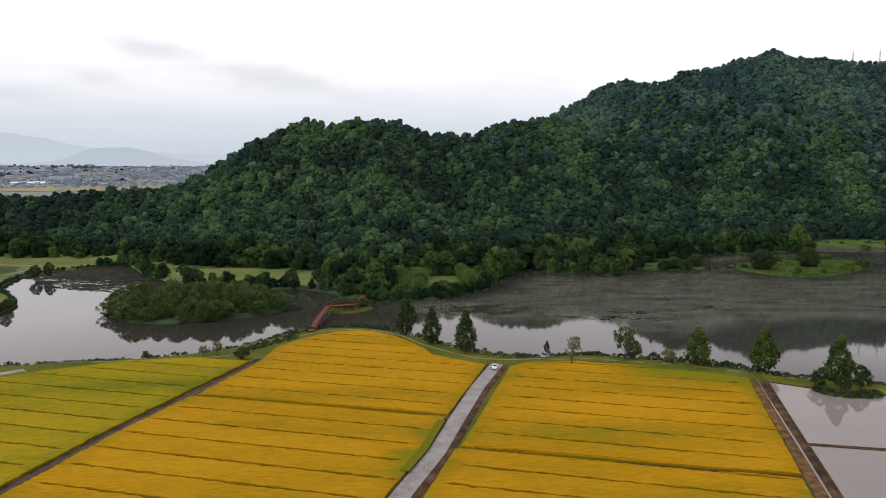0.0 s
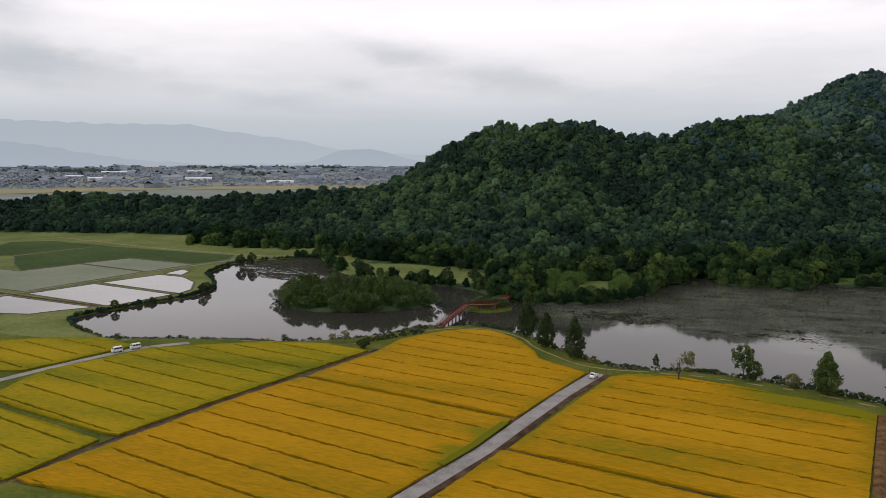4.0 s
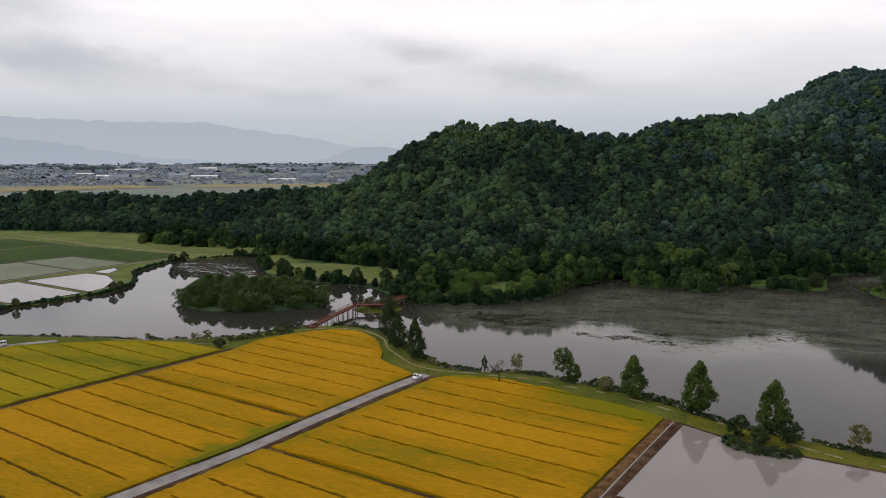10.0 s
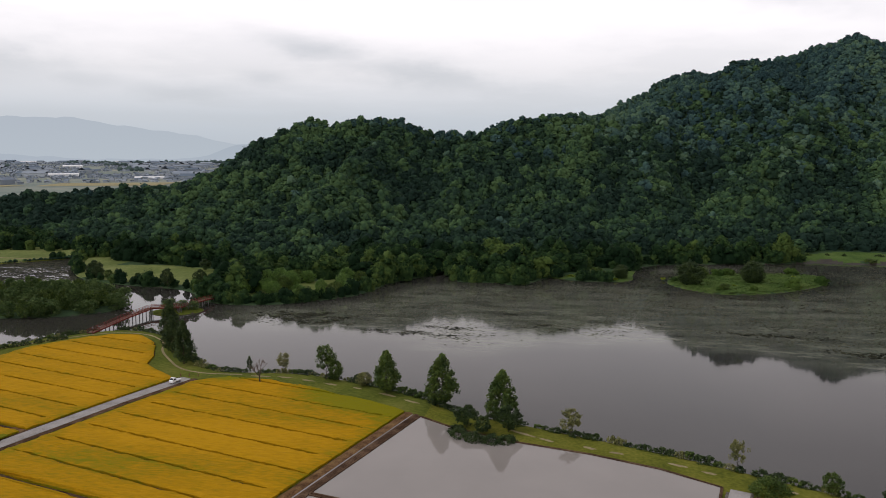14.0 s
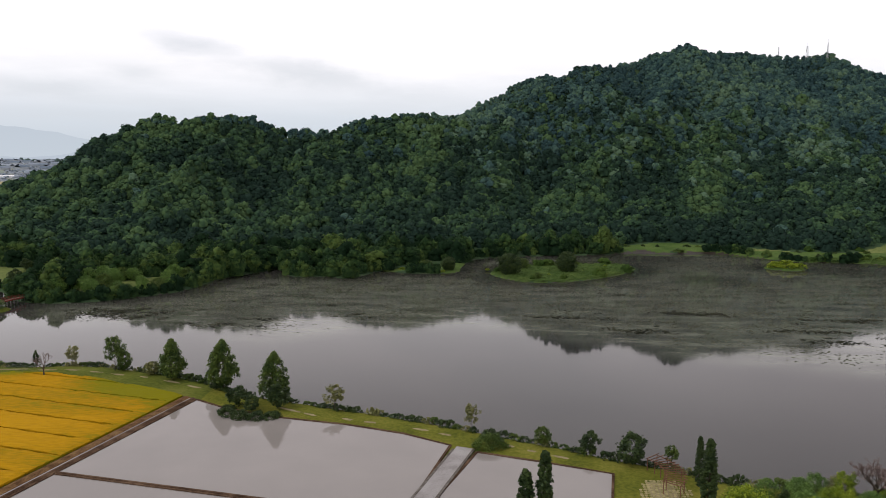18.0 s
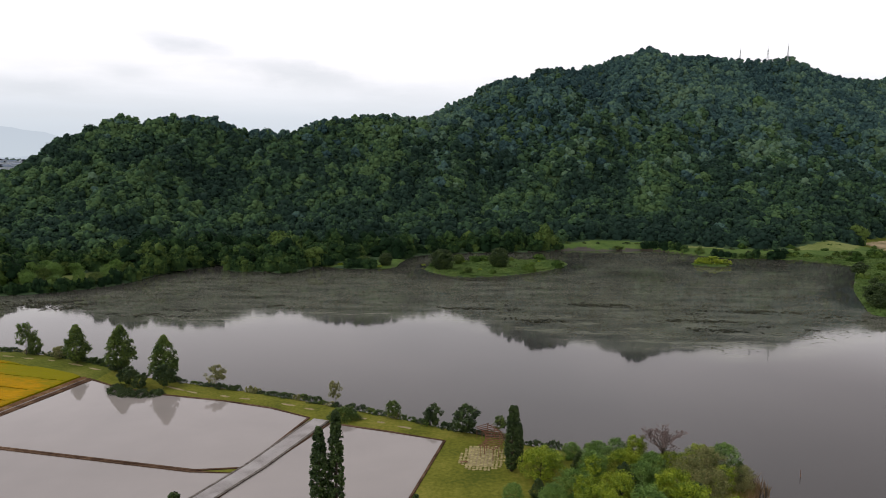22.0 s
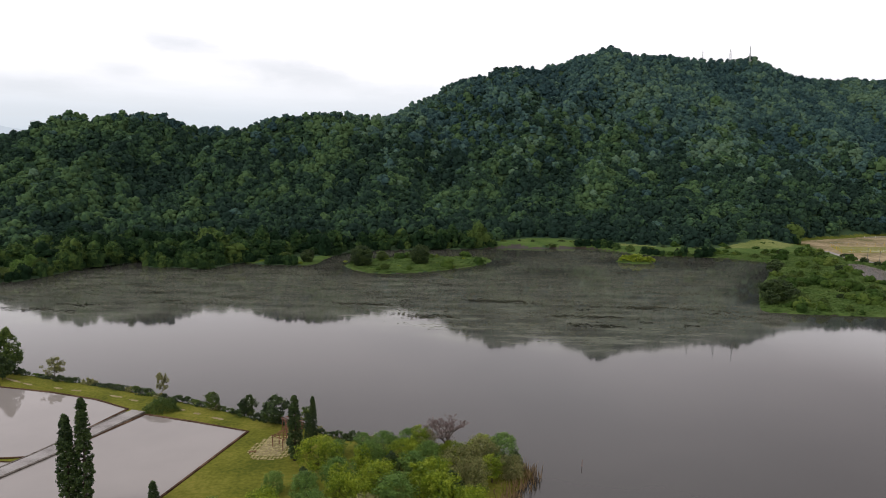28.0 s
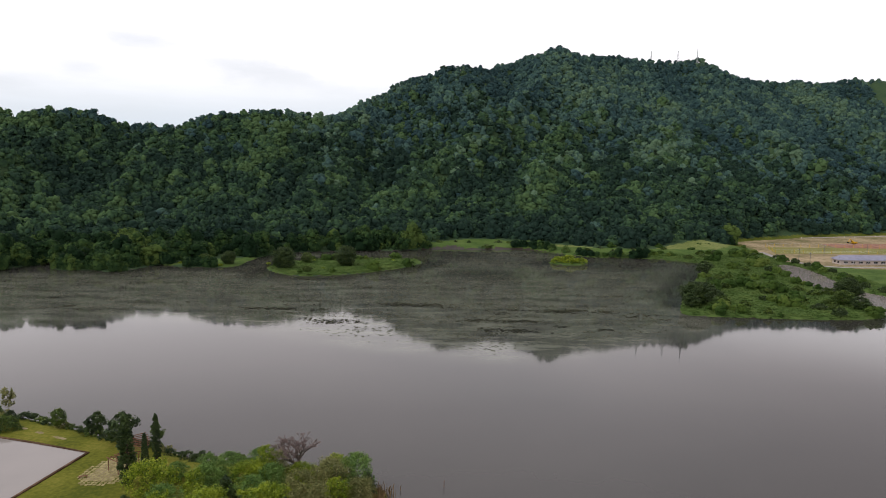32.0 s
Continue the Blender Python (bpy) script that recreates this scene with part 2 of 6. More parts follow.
M_kerb = material("dark_kerb_stone", [(0.06, 0.05, 0.042), (0.12, 0.105, 0.09), (0.2, 0.18, 0.16)], 0.9, 0.8, 4.0, 0.6)
M_track = material("grey_track", [(0.12, 0.115, 0.085), (0.19, 0.18, 0.14), (0.25, 0.24, 0.19)], 0.95, 0.3, 2.0, 0.4)
M_sand = material("sand", [(0.10, 0.105, 0.04), (0.19, 0.155, 0.085), (0.29, 0.23, 0.14), (0.36, 0.29, 0.19)], 0.95, 0.035, 0.5, 0.3)
M_gold = material("barley_gold", [(0.18, 0.165, 0.006), (0.28, 0.172, 0.005), (0.37, 0.200, 0.005), (0.43, 0.232, 0.007)], 0.9, 0.045, 1.6, 0.8, 4.0, stretch=(0.25, 1, 1), angle=14, obj_random=0.12, attr=("ripe", 1.2))
M_lime = material("barley_green", [(0.13, 0.135, 0.007), (0.19, 0.172, 0.007), (0.26, 0.205, 0.007), (0.33, 0.232, 0.008)], 0.9, 0.05, 1.6, 0.8, 4.0, stretch=(0.25, 1, 1), angle=14, obj_random=0.12, attr=("ripe", 1.0))
M_road = material("concrete", [(0.20, 0.185, 0.175), (0.29, 0.27, 0.26), (0.34, 0.325, 0.31)], 0.85, 0.25, 3.0, 0.2)
M_lake = water_material("lake_water", (0.036, 0.034, 0.030), 0.035, 0.03, 0.35, True)
M_paddy = water_material("paddy_water", (0.235, 0.213, 0.196), 0.015, 0.012, 0.6)
M_forest = material("forest_leaves", [(0.017, 0.036, 0.026), (0.029, 0.058, 0.035), (0.045, 0.089, 0.043), (0.078, 0.133, 0.054)], 0.8, 0.012, 0.35, island=0.28, attr=("tone", 0.9), translucent=0.15, bump=1.0, bump_scale=0.9)
# bluer, paler leaves: the haze of distance is put into the colour
M_hazy_forest = material("hazy_upper_forest_leaves", [(0.031, 0.064, 0.066), (0.050, 0.096, 0.086), (0.073, 0.131, 0.099), (0.106, 0.170, 0.101)], 0.8, 0.010, 0.3, island=0.25, attr=("tone", 0.85), translucent=0.15, bump=1.0, bump_scale=0.8)
M_leaf = material("leaves", [(0.026, 0.056, 0.010), (0.060, 0.10, 0.016), (0.11, 0.155, 0.025)], 0.6, 0.3, 2.5, island=0.6, translucent=0.25, spec=0.3)
M_leaf_dark = material("dark_leaves", [(0.014, 0.032, 0.010), (0.034, 0.060, 0.015), (0.062, 0.095, 0.022)], 0.6, 0.3, 2.5, island=0.6, translucent=0.2, spec=0.3)
M_leaf_lime = material("bright_leaves", [(0.085, 0.140, 0.008), (0.185, 0.255, 0.013), (0.31, 0.37, 0.028)], 0.6, 0.3, 2.5, island=0.7, translucent=0.3, spec=0.3)
M_leaf_olive = material("olive_leaves", [(0.10, 0.115, 0.035), (0.18, 0.185, 0.06), (0.26, 0.25, 0.10)], 0.7, 0.3, 2.5, island=0.6, translucent=0.25, spec=0.3)
M_leaf_park = material("fresh_green_leaves", [(0.053, 0.112, 0.021), (0.100, 0.183, 0.033), (0.159, 0.254, 0.053)], 0.6, 0.3, 2.5, island=0.6, translucent=0.25, spec=0.3)
M_willow = material("willow_leaves", [(0.034, 0.070, 0.018), (0.068, 0.116, 0.028), (0.115, 0.165, 0.045)], 0.65, 0.25, 2.5, island=0.6, translucent=0.25, spec=0.3)
M_shore = material("lakeside_leaves", [(0.010, 0.026, 0.011), (0.021, 0.047, 0.017), (0.040, 0.077, 0.023), (0.079, 0.121, 0.030)], 0.75, 0.03, 0.5, island=0.3, attr=("tone", 1.0), translucent=0.2, bump=1.0, bump_scale=1.2)
# leaf tones with distance haze mixed in
M_belt = material("hazy_belt_leaves", [(0.075, 0.110, 0.105), (0.105, 0.145, 0.130)], 0.85, 0.01, 0.2, attr=("tone", 0.6))
M_bark = material("bark", [(0.05, 0.04, 0.03), (0.11, 0.09, 0.07)], 0.95, 1.5, 9, 0.8)
M_bed_grass = material("mown_grass", [(0.068, 0.082, 0.012), (0.120, 0.126, 0.018), (0.178, 0.168, 0.032)], 0.9, 0.08, 1.2, 0.5, 4.0)
M_meadow = material("meadow_grass", [(0.085, 0.112, 0.032), (0.130, 0.158, 0.048), (0.185, 0.205, 0.075)], 0.9, 0.03, 0.5, 0.5, 3.0)
M_path = material("sandy_path", [(0.19, 0.155, 0.085), (0.31, 0.26, 0.155)], 0.95, 0.4, 3.0, 0.4)
M_red = material("red_paint", [(0.11, 0.020, 0.016), (0.16, 0.032, 0.026)], 0.6, 0.8, 6.0, 0.1)
M_deck = material("weathered_planks", [(0.13, 0.07, 0.055), (0.22, 0.13, 0.10)], 0.85, 0.8, 8.0, 0.3)
M_pile = material("concrete_piles", [(0.13, 0.125, 0.12), (0.22, 0.21, 0.20)], 0.9, 1.0, 8.0, 0.3)
M_white = material("white_paint", [(0.74, 0.74, 0.75), (0.82, 0.82, 0.83)], 0.3, 0.8, 6.0, spec=0.5)
M_glass = material("dark_glass", [(0.015, 0.018, 0.02), (0.03, 0.034, 0.038)], 0.08, 0.5, 2.0, spec=0.5)
M_tyre = material("tyre_rubber", [(0.015, 0.015, 0.016), (0.03, 0.03, 0.03)], 0.85, 2.0, 12.0)
M_steel = material("galvanised_steel", [(0.30, 0.31, 0.32), (0.42, 0.43, 0.44)], 0.45, 2.0, 9.0, metal=0.7, spec=0.5)
M_wood = material("brown_timber", [(0.13, 0.062, 0.04), (0.22, 0.115, 0.075)], 0.8, 2.0, 14.0, 0.3)
M_twig = material("bare_twigs", [(0.11, 0.082, 0.075), (0.19, 0.145, 0.13)], 0.9, 1.0, 8.0)
M_stone = material("flat_stones", [(0.20, 0.175, 0.075), (0.36, 0.31, 0.155)], 0.9, 0.8, 6.0, 0.4, obj_random=0.5)
M_rock = material("pale_rock", [(0.36, 0.34, 0.32), (0.56, 0.54, 0.52)], 0.9, 0.8, 5.0, 0.5)
# roofs and walls tinted blue-grey in place of haze
M_roof = material("hazy_town_roofs", [(0.135, 0.171, 0.216), (0.189, 0.225, 0.275), (0.288, 0.324, 0.369)], 0.8, 0.004, 0.03, island=1.0)
M_townwall = material("hazy_town_walls", [(0.238, 0.272, 0.315), (0.408, 0.442, 0.476)], 0.9, 0.004, 0.03, island=0.8)
M_slate = material("blue_grey_roof", [(0.20, 0.20, 0.26), (0.28, 0.28, 0.35)], 0.6, 0.3, 4.0, 0.2)
M_wall = material("plastered_wall", [(0.42, 0.36, 0.33), (0.55, 0.48, 0.44)], 0.9, 0.5, 4.0)
M_yellow = material("yellow_paint", [(0.55, 0.33, 0.02), (0.66, 0.42, 0.03)], 0.5, 0.8, 5.0)
M_redsoil = material("red_soil", [(0.20, 0.10, 0.07), (0.32, 0.18, 0.13)], 0.95, 0.2, 1.5, 0.5)
M_pitch = material("pitch_grass", [(0.15, 0.15, 0.05), (0.24, 0.23, 0.08)], 0.95, 0.05, 0.6)
M_young = material("young_rice_water", [(0.058, 0.088, 0.026), (0.095, 0.122, 0.044), (0.135, 0.152, 0.07)], 0.4, 0.02, 0.3, ior=1.33, spec=0.22)
M_rice = material("green_rice", [(0.032, 0.058, 0.016), (0.046, 0.076, 0.022), (0.066, 0.096, 0.034)], 0.9, 0.015, 0.3, spec=0.04)
M_lily_dark = material("dark_lily_leaves", [(0.008, 0.010, 0.006), (0.020, 0.022, 0.011), (0.04, 0.04, 0.02)], 0.7, 0.02, 0.4, island=0.8)
M_marsh = material("marsh_leaves", [(0.027, 0.056, 0.012), (0.047, 0.083, 0.017), (0.070, 0.111, 0.022), (0.102, 0.140, 0.031)], 0.8, 0.05, 0.7, attr=("tone", 0.8), translucent=0.2)
M_channel = water_material("silty_water", (0.20, 0.175, 0.165), 0.12, 0.06, 0.5)
M_mud = material("wet_mud", [(0.016, 0.011, 0.008), (0.035, 0.024, 0.017)], 0.5, 0.5, 4.0, spec=0.3)
M_straw = material("pale_grain", [(0.24, 0.215, 0.12), (0.34, 0.30, 0.17)], 0.9, 0.01, 0.05)
M_reeds = material("dry_reeds", [(0.16, 0.105, 0.05), (0.27, 0.19, 0.10)], 0.9, 0.5, 4.0, island=0.7)
M_lily = material("lily_pads", [(0.030, 0.034, 0.021), (0.050, 0.054, 0.034), (0.075, 0.078, 0.050)], 0.95, 0.02, 0.4, island=0.8)


# ---- mesh helpers ----
def mesh_np(name, verts, faces, mat=None, smooth=False):
    """A mesh from arrays: verts (n, 3), faces (m, k)."""
    me = bpy.data.meshes.new(name)
    v, f = np.asarray(verts, np.float32), np.asarray(faces, np.int32)
    k = f.shape[1]
    me.vertices.add(len(v))
    me.vertices.foreach_set("co", v.ravel())
    me.loops.add(f.size)
    me.loops.foreach_set("vertex_index", f.ravel())
    me.polygons.add(len(f))
    me.polygons.foreach_set("loop_start", np.arange(0, f.size, k, dtype=np.int32))
    me.polygons.foreach_set("loop_total", np.full(len(f), k, np.int32))
    me.polygons.foreach_set("use_smooth", np.full(len(f), smooth))
    me.update(calc_edges=True)
    if mat:
        me.materials.append(mat)
    return me


def bm_mesh(name, bm, mat=None, smooth=False):
    me = bpy.data.meshes.new(name)
    bmesh.ops.recalc_face_normals(bm, faces=bm.faces)
    bm.to_mesh(me)
    bm.free()
    if mat:
        me.materials.append(mat)
    for p in me.polygons:
        p.use_smooth = smooth
    return me


def part(name, data, material_, parent, label=""):
    """One mesh object under a thing or a part; data is a bmesh or a mesh."""
    me = bm_mesh(name, data) if isinstance(data, bmesh.types.BMesh) else data
    if material_ and not me.materials:
        me.materials.append(material_)
    ob = new(name, me)
    ob.parent = parent
    if label:
        ob["label"] = label
    return ob


def thing(name, m, label, category, group="", kind=""):
    ob = new(name)
    ob.empty_display_size = 0.2
    ob.matrix_basis = m
    return tagged(ob, label, category, group, kind)


def box(bm, lo, hi, m=None, bevel=0.0):
    c = [(a + b) / 2 for a, b in zip(lo, hi)]
    s = [b - a for a, b in zip(lo, hi)]
    r = bmesh.ops.create_cube(bm, size=1, matrix=(m or Matrix()) @ Matrix.LocRotScale(c, None, s))
    if bevel:
        ed = list({e for v in r["verts"] for e in v.link_edges})
        bmesh.ops.bevel(bm, geom=ed, offset=bevel, segments=1, affect="EDGES")
    return bm


def tube(bm, a, b, r0, r1, seg=6):
    a, b = Vector(a), Vector(b)
    d = b - a
    q = d.to_track_quat("Z", "Y").to_matrix().to_4x4()
    bmesh.ops.create_cone(bm, cap_ends=True, segments=seg, radius1=r0, radius2=r1, depth=d.length,
                          matrix=Matrix.Translation((a + b) / 2) @ q)
    return bm


def smooth_line(pts, closed=False, n=5):
    """Catmull-Rom through plan points."""
    p = np.array(pts, float)
    m = len(p)
    out = []
    for i in range(m if closed else m - 1):
        idx = [(i + k) % m if closed else min(max(i + k, 0), m - 1) for k in (-1, 0, 1, 2)]
        a, b, c, d = p[idx]
        for t in np.linspace(0, 1, n, endpoint=False):
            out.append(0.5 * (2 * b + (c - a) * t + (2 * a - 5 * b + 4 * c - d) * t ** 2 + (3 * b - a - 3 * c + d) * t ** 3))
    if not closed:
        out.append(p[-1])
    return np.array(out)


def signed(poly, X, Y):
    """Distance to a closed line: positive outside, negative inside."""
    x, y = np.ravel(X), np.ravel(Y)
    d2, ins = np.full(x.shape, 1e18), np.zeros(x.shape, bool)
    for (ax, ay), (bx, by) in zip(poly, np.roll(poly, -1, axis=0)):
        ex, ey = bx - ax, by - ay
        t = np.clip(((x - ax) * ex + (y - ay) * ey) / (ex * ex + ey * ey + 1e-12), 0, 1)
        d2 = np.minimum(d2, (x - ax - t * ex) ** 2 + (y - ay - t * ey) ** 2)
        if ay != by:
            ins ^= ((ay > y) != (by > y)) & (x < ex * (y - ay) / ey + ax)
    return (np.where(ins, -1, 1) * np.sqrt(d2)).reshape(np.shape(X))


def along(line, X, Y):
    """Nearest distance to an open line and the share of the way along each point's values."""
    x, y = np.ravel(X), np.ravel(Y)
    best, val = np.full(x.shape, 1e18), np.zeros(x.shape)
    for a, b in zip(line[:-1], line[1:]):
        ex, ey = b[0] - a[0], b[1] - a[1]
        t = np.clip(((x - a[0]) * ex + (y - a[1]) * ey) / (ex * ex + ey * ey), 0, 1)
        d = (x - a[0] - t * ex) ** 2 + (y - a[1] - t * ey) ** 2
        val = np.where(d < best, a[2] + t * (b[2] - a[2]), val)
        best = np.minimum(best, d)
    return np.sqrt(best).reshape(np.shape(X)), val.reshape(np.shape(X))


def wavy(X, Y, size, seed=0):
    """Smooth value noise of about -1 to 1, for relief."""
    r = np.random.RandomState(seed)
    out = 0
    for k in range(5):
        a, p, q = r.uniform(0, 6.28), r.uniform(0, 6.28), r.uniform(0.6, 1.5)
        u = (X * np.cos(a) + Y * np.sin(a)) / size * 6.28 / q
        v = (-X * np.sin(a) + Y * np.cos(a)) / size * 6.28 * q / 1.3
        out = out + np.sin(u + p + 0.7 * np.sin(v)) * np.cos(v * 0.7 + q)
    return out / 2.5


# ---- plan: shores, islands, hills ----
NEAR_SHORE = [(-201, 241), (-191, 229), (-175, 220), (-160, 215), (-147, 218), (-124, 225), (-96, 231), (-73, 243), (-61, 258), (-50, 270),
              (-37, 276), (-22, 272), (-8, 260), (0, 251), (12, 240), (21, 234), (33, 234), (48, 236), (62, 233), (77, 228), (92, 221),
              (102, 213), (119, 207), (137, 201), (154, 195), (168, 189), (188, 180), (200, 174), (210, 170), (221, 164), (235, 161),
              (250, 157), (262, 150), (261, 143), (256, 134), (252, 118), (255, 95), (270, 60)]
EAST_SHORE = [(700, 30), (760, 220), (580, 300), (510, 345), (496, 368), (493, 392), (503, 446), (500, 474), (484, 456), (473, 398),
              (474, 364), (470, 325), (455, 312), (422, 311), (390, 314), (379, 319), (386, 340), (403, 382), (430, 432), (446, 468),
              (417, 493), (378, 497), (345, 530), (326, 536), (300, 530), (285, 538), (262, 522), (225, 512), (190, 503), (170, 490), (163, 470)]
FAR_SHORE = [(160, 450), (158, 434), (141, 427), (126, 430), (113, 434), (101, 408), (84, 413), (71, 411), (61, 418), (54, 438), (47, 428),
             (36, 408), (31, 396), (29, 384), (24, 362), (10, 346), (-6, 334), (-24, 330), (-42, 335), (-55, 350), (-70, 360), (-91, 363),
             (-120, 369), (-141, 379), (-166, 404), (-188, 436), (-197, 447), (-207, 438), (-231, 408), (-228, 380), (-220, 357),
             (-206, 342), (-190, 320), (-186, 297), (-194, 270)]
LAKE = smooth_line(NEAR_SHORE + EAST_SHORE + FAR_SHORE, True, 3)
ISLANDS = [smooth_line(p, True, 3) for p in (
    [(-129, 288), (-117, 282), (-101, 285), (-83, 292), (-69, 306), (-72, 322), (-95, 334), (-122, 334), (-143, 320), (-140, 301)],
    [(177, 430), (192, 407), (214, 405), (246, 427), (266, 458), (256, 472), (218, 468), (188, 455)],
    [(345, 466), (352, 459), (362, 458), (370, 464), (362, 473), (350, 474)],
    [(-52, 308), (-46, 303), (-36, 305), (-30, 313), (-34, 320), (-46, 318)])]
RIDGE = [(-900, 520, 14.0), (-700, 545, 18.0), (-607, 560, 20.0), (-541, 585, 29.0), (-471, 600, 27.0), (-414, 605, 25.0), (-324, 612, 30.0), (-259, 630, 35.0),
         (-214, 655, 43.5), (-197, 665, 56.1), (-164, 680, 81.5), (-140, 690, 97.2), (-88, 700, 96.5), (-45, 703, 96.1), (-8, 710, 83.4), (25, 714, 89.4),
         (64, 728, 98.8), (99, 742, 104.4), (130, 775, 108.1), (155, 792, 104.2), (182, 800, 99.0), (215, 850, 127.5), (285, 890, 166.4), (335, 945, 172.0),
         (385, 1005, 184.0)]
MAIN = [(120, 985, 97.7), (145, 1010, 104.0), (190, 1060, 147.5), (254, 1090, 176.0), (294, 1085, 175.1), (335, 1065, 177.3), (390, 1022, 195.1), (437, 992, 209.3),
         (470, 1010, 199.6), (526, 1030, 200.7), (612, 1060, 197.8), (646, 1060, 204.6), (690, 1062, 182.0), (735, 1066, 176.5), (777, 1071, 175.8), (861, 1090, 179.5),
         (933, 1100, 186.0), (1100, 1120, 180.0)]
SPURS = [
    [(437, 992, 198), (380, 850, 140), (324, 754, 100), (264, 673, 46), (235, 620, 22)],
    [(130, 775, 101), (118, 690, 62), (110, 610, 30), (105, 540, 10)],
    [(-50, 703, 92), (-48, 610, 60), (-50, 520, 36), (-58, 468, 12)],
    [(560, 1045, 192), (545, 860, 108), (505, 745, 54), (480, 660, 18)],
    [(25, 714, 80), (30, 620, 46), (28, 540, 20)],
    [(200, 1055, 138), (215, 900, 118), (205, 780, 96), (182, 660, 52), (170, 580, 16)],
    [(-130, 692, 86), (-140, 600, 44), (-150, 520, 14)],
    [(526, 1030, 190), (450, 820, 112), (392, 735, 80), (350, 640, 34)],
    [(646, 1060, 200), (632, 900, 120), (655, 820, 85), (668, 720, 48)],
    [(777, 1071, 165), (800, 930, 110), (840, 800, 60)],
    [(-197, 665, 54), (-205, 580, 26), (-215, 520, 10)],
]
FIELD_EDGE = 1.0


def hills(X, Y):
    h = np.zeros(np.shape(X))
    for line, k0, k1, pw in ((RIDGE, 60, 1.95, 1.85), (MAIN, 60, 2.05, 1.65)):
        for seg in zip(line[:-1], line[1:]):
            d, z = along(seg, X, Y)
            h = np.maximum(h, z * np.clip(1 - d / (k0 + k1 * z), 0, 1) ** pw)
    for line in SPURS:
        hh = np.zeros(np.shape(X))
        for seg in zip(line[:-1], line[1:]):
            d, z = along(seg, X, Y)
            hh = np.maximum(hh, z * np.clip(1 - d / (34 + 0.85 * z), 0, 1) ** 1.15)
        k = 10.0
        mx, mn = np.maximum(h, hh), np.minimum(h, hh)
        h = np.where(mn > 0, mx + k * 0.25 * np.clip(1 - (mx - mn) / k, 0, 1) ** 2, mx)
    h = h * np.clip((signed(SPORTS, X, Y) - 4) / 30, 0, 1)
    return h + np.clip(h / 60, 0, 1) * (4.0 * wavy(X, Y, 150, 3) + 2.0 * wavy(X, Y, 60, 4)) * np.clip((h < 500), 0, 1)


def shore_distance(X, Y):
    s = signed(LAKE, X, Y)
    for p in ISLANDS:
        s = np.maximum(s, -signed(p, X, Y))
    return s


def axis(parts):
    return np.unique(np.concatenate([np.arange(a, b, s) for a, b, s in parts]).round(3))


def build_ground():
    gx = axis([(-4840, -1200, 260), (-1200, -700, 50), (-700, -300, 10), (-300, 760, 2.5), (760, 1200, 12), (1200, 1500, 60), (1500, 4900, 400)])
    gy = axis([(-4000, -400, 400), (-400, 20, 30), (20, 90, 5), (90, 680, 2.5), (680, 1200, 12), (1200, 2000, 50), (2000, 4900, 140)])
    X, Y = np.meshgrid(gx, gy)
    s = np.full(X.shape, 60.0)
    near = (X > -330) & (X < 900) & (Y > -100) & (Y < 700)
    s[near] = shore_distance(X[near], Y[near])
    h = hills(X, Y)
    far = np.hypot(X, Y)
    z = np.clip(s * 0.42, -1.6, FIELD_EDGE) + np.clip((far - 1200) / 3600, 0, 1) * 30 * (Y > 0) + h
    nx, ny = len(gx), len(gy)
    i = (np.arange(ny - 1)[:, None] * nx + np.arange(nx - 1)[None, :]).ravel()
    faces = np.stack([i, i + 1, i + nx + 1, i + nx], 1)
    me = mesh_np("ground", np.stack([X.ravel(), Y.ravel(), z.ravel()], 1), faces, None, True)
    for m in (M_grass, M_floor, M_plain, M_sand, M_mud, M_reed, M_bed_grass, M_meadow):
        me.materials.append(m)
    cx, cy = (X[:-1, :-1] + X[1:, 1:]) / 2, (Y[:-1, :-1] + Y[1:, 1:]) / 2
    ch, cs = (h[:-1, :-1] + h[1:, 1:]) / 2, (s[:-1, :-1] + s[1:, 1:]) / 2
    idx = np.zeros(cx.shape, np.int32)
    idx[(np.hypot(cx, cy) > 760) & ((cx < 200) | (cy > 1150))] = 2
    idx[(ch > 1.5)] = 1
    idx[(cy > 365) & (cs > 7) & (cx > -180) & (cx < 460) & (ch <= 1.5)] = 1
    idx[(cy > 330) & (cs > -0.6) & (cs < 8) & (cx > -185) & (cx < 350)] = 1
    for c in CLEARINGS:
        idx[signed(c, cx, cy) < 0] = 7
    idx[(cx < -150) & (cx > -700) & (cy > 205) & (cy < 520) & (ch <= 1.5) & (cs > 0.5)] = 7
    idx[(cx > 330) & (cy < 560) & (ch <= 1.5) & (cx < 560)] = 5
    idx[(cx > 66 + (cy - 95) * 0.25) & (cx < 330) & (cy < 215) & (cs > -0.6) & (ch <= 1.5)] = 6
    idx[signed(SPORTS, cx, cy) < 2.2 * wavy(cx, cy, 9, 81)] = 3
    # island ground recoloured dark, standing in for shade under its willows
    idx[(signed(ISLANDS[0], cx, cy) < 2) & (cs > -0.6)] = 1
    for p in ISLANDS[1:3]:
        idx[signed(p, cx, cy) < 0] = 5
    idx[signed(CLEARINGS[2], cx, cy) < 0] = 5
    idx[signed(CLEARINGS[3], cx, cy) < 0] = 5
    idx[cs < -0.6] = 4
    me.polygons.foreach_set("material_index", idx.ravel())
    ob = new("ground", me)
    return tagged(ob, "grassy lakeside land rising into wooded hills and a far plain", "ground", kind="structure")


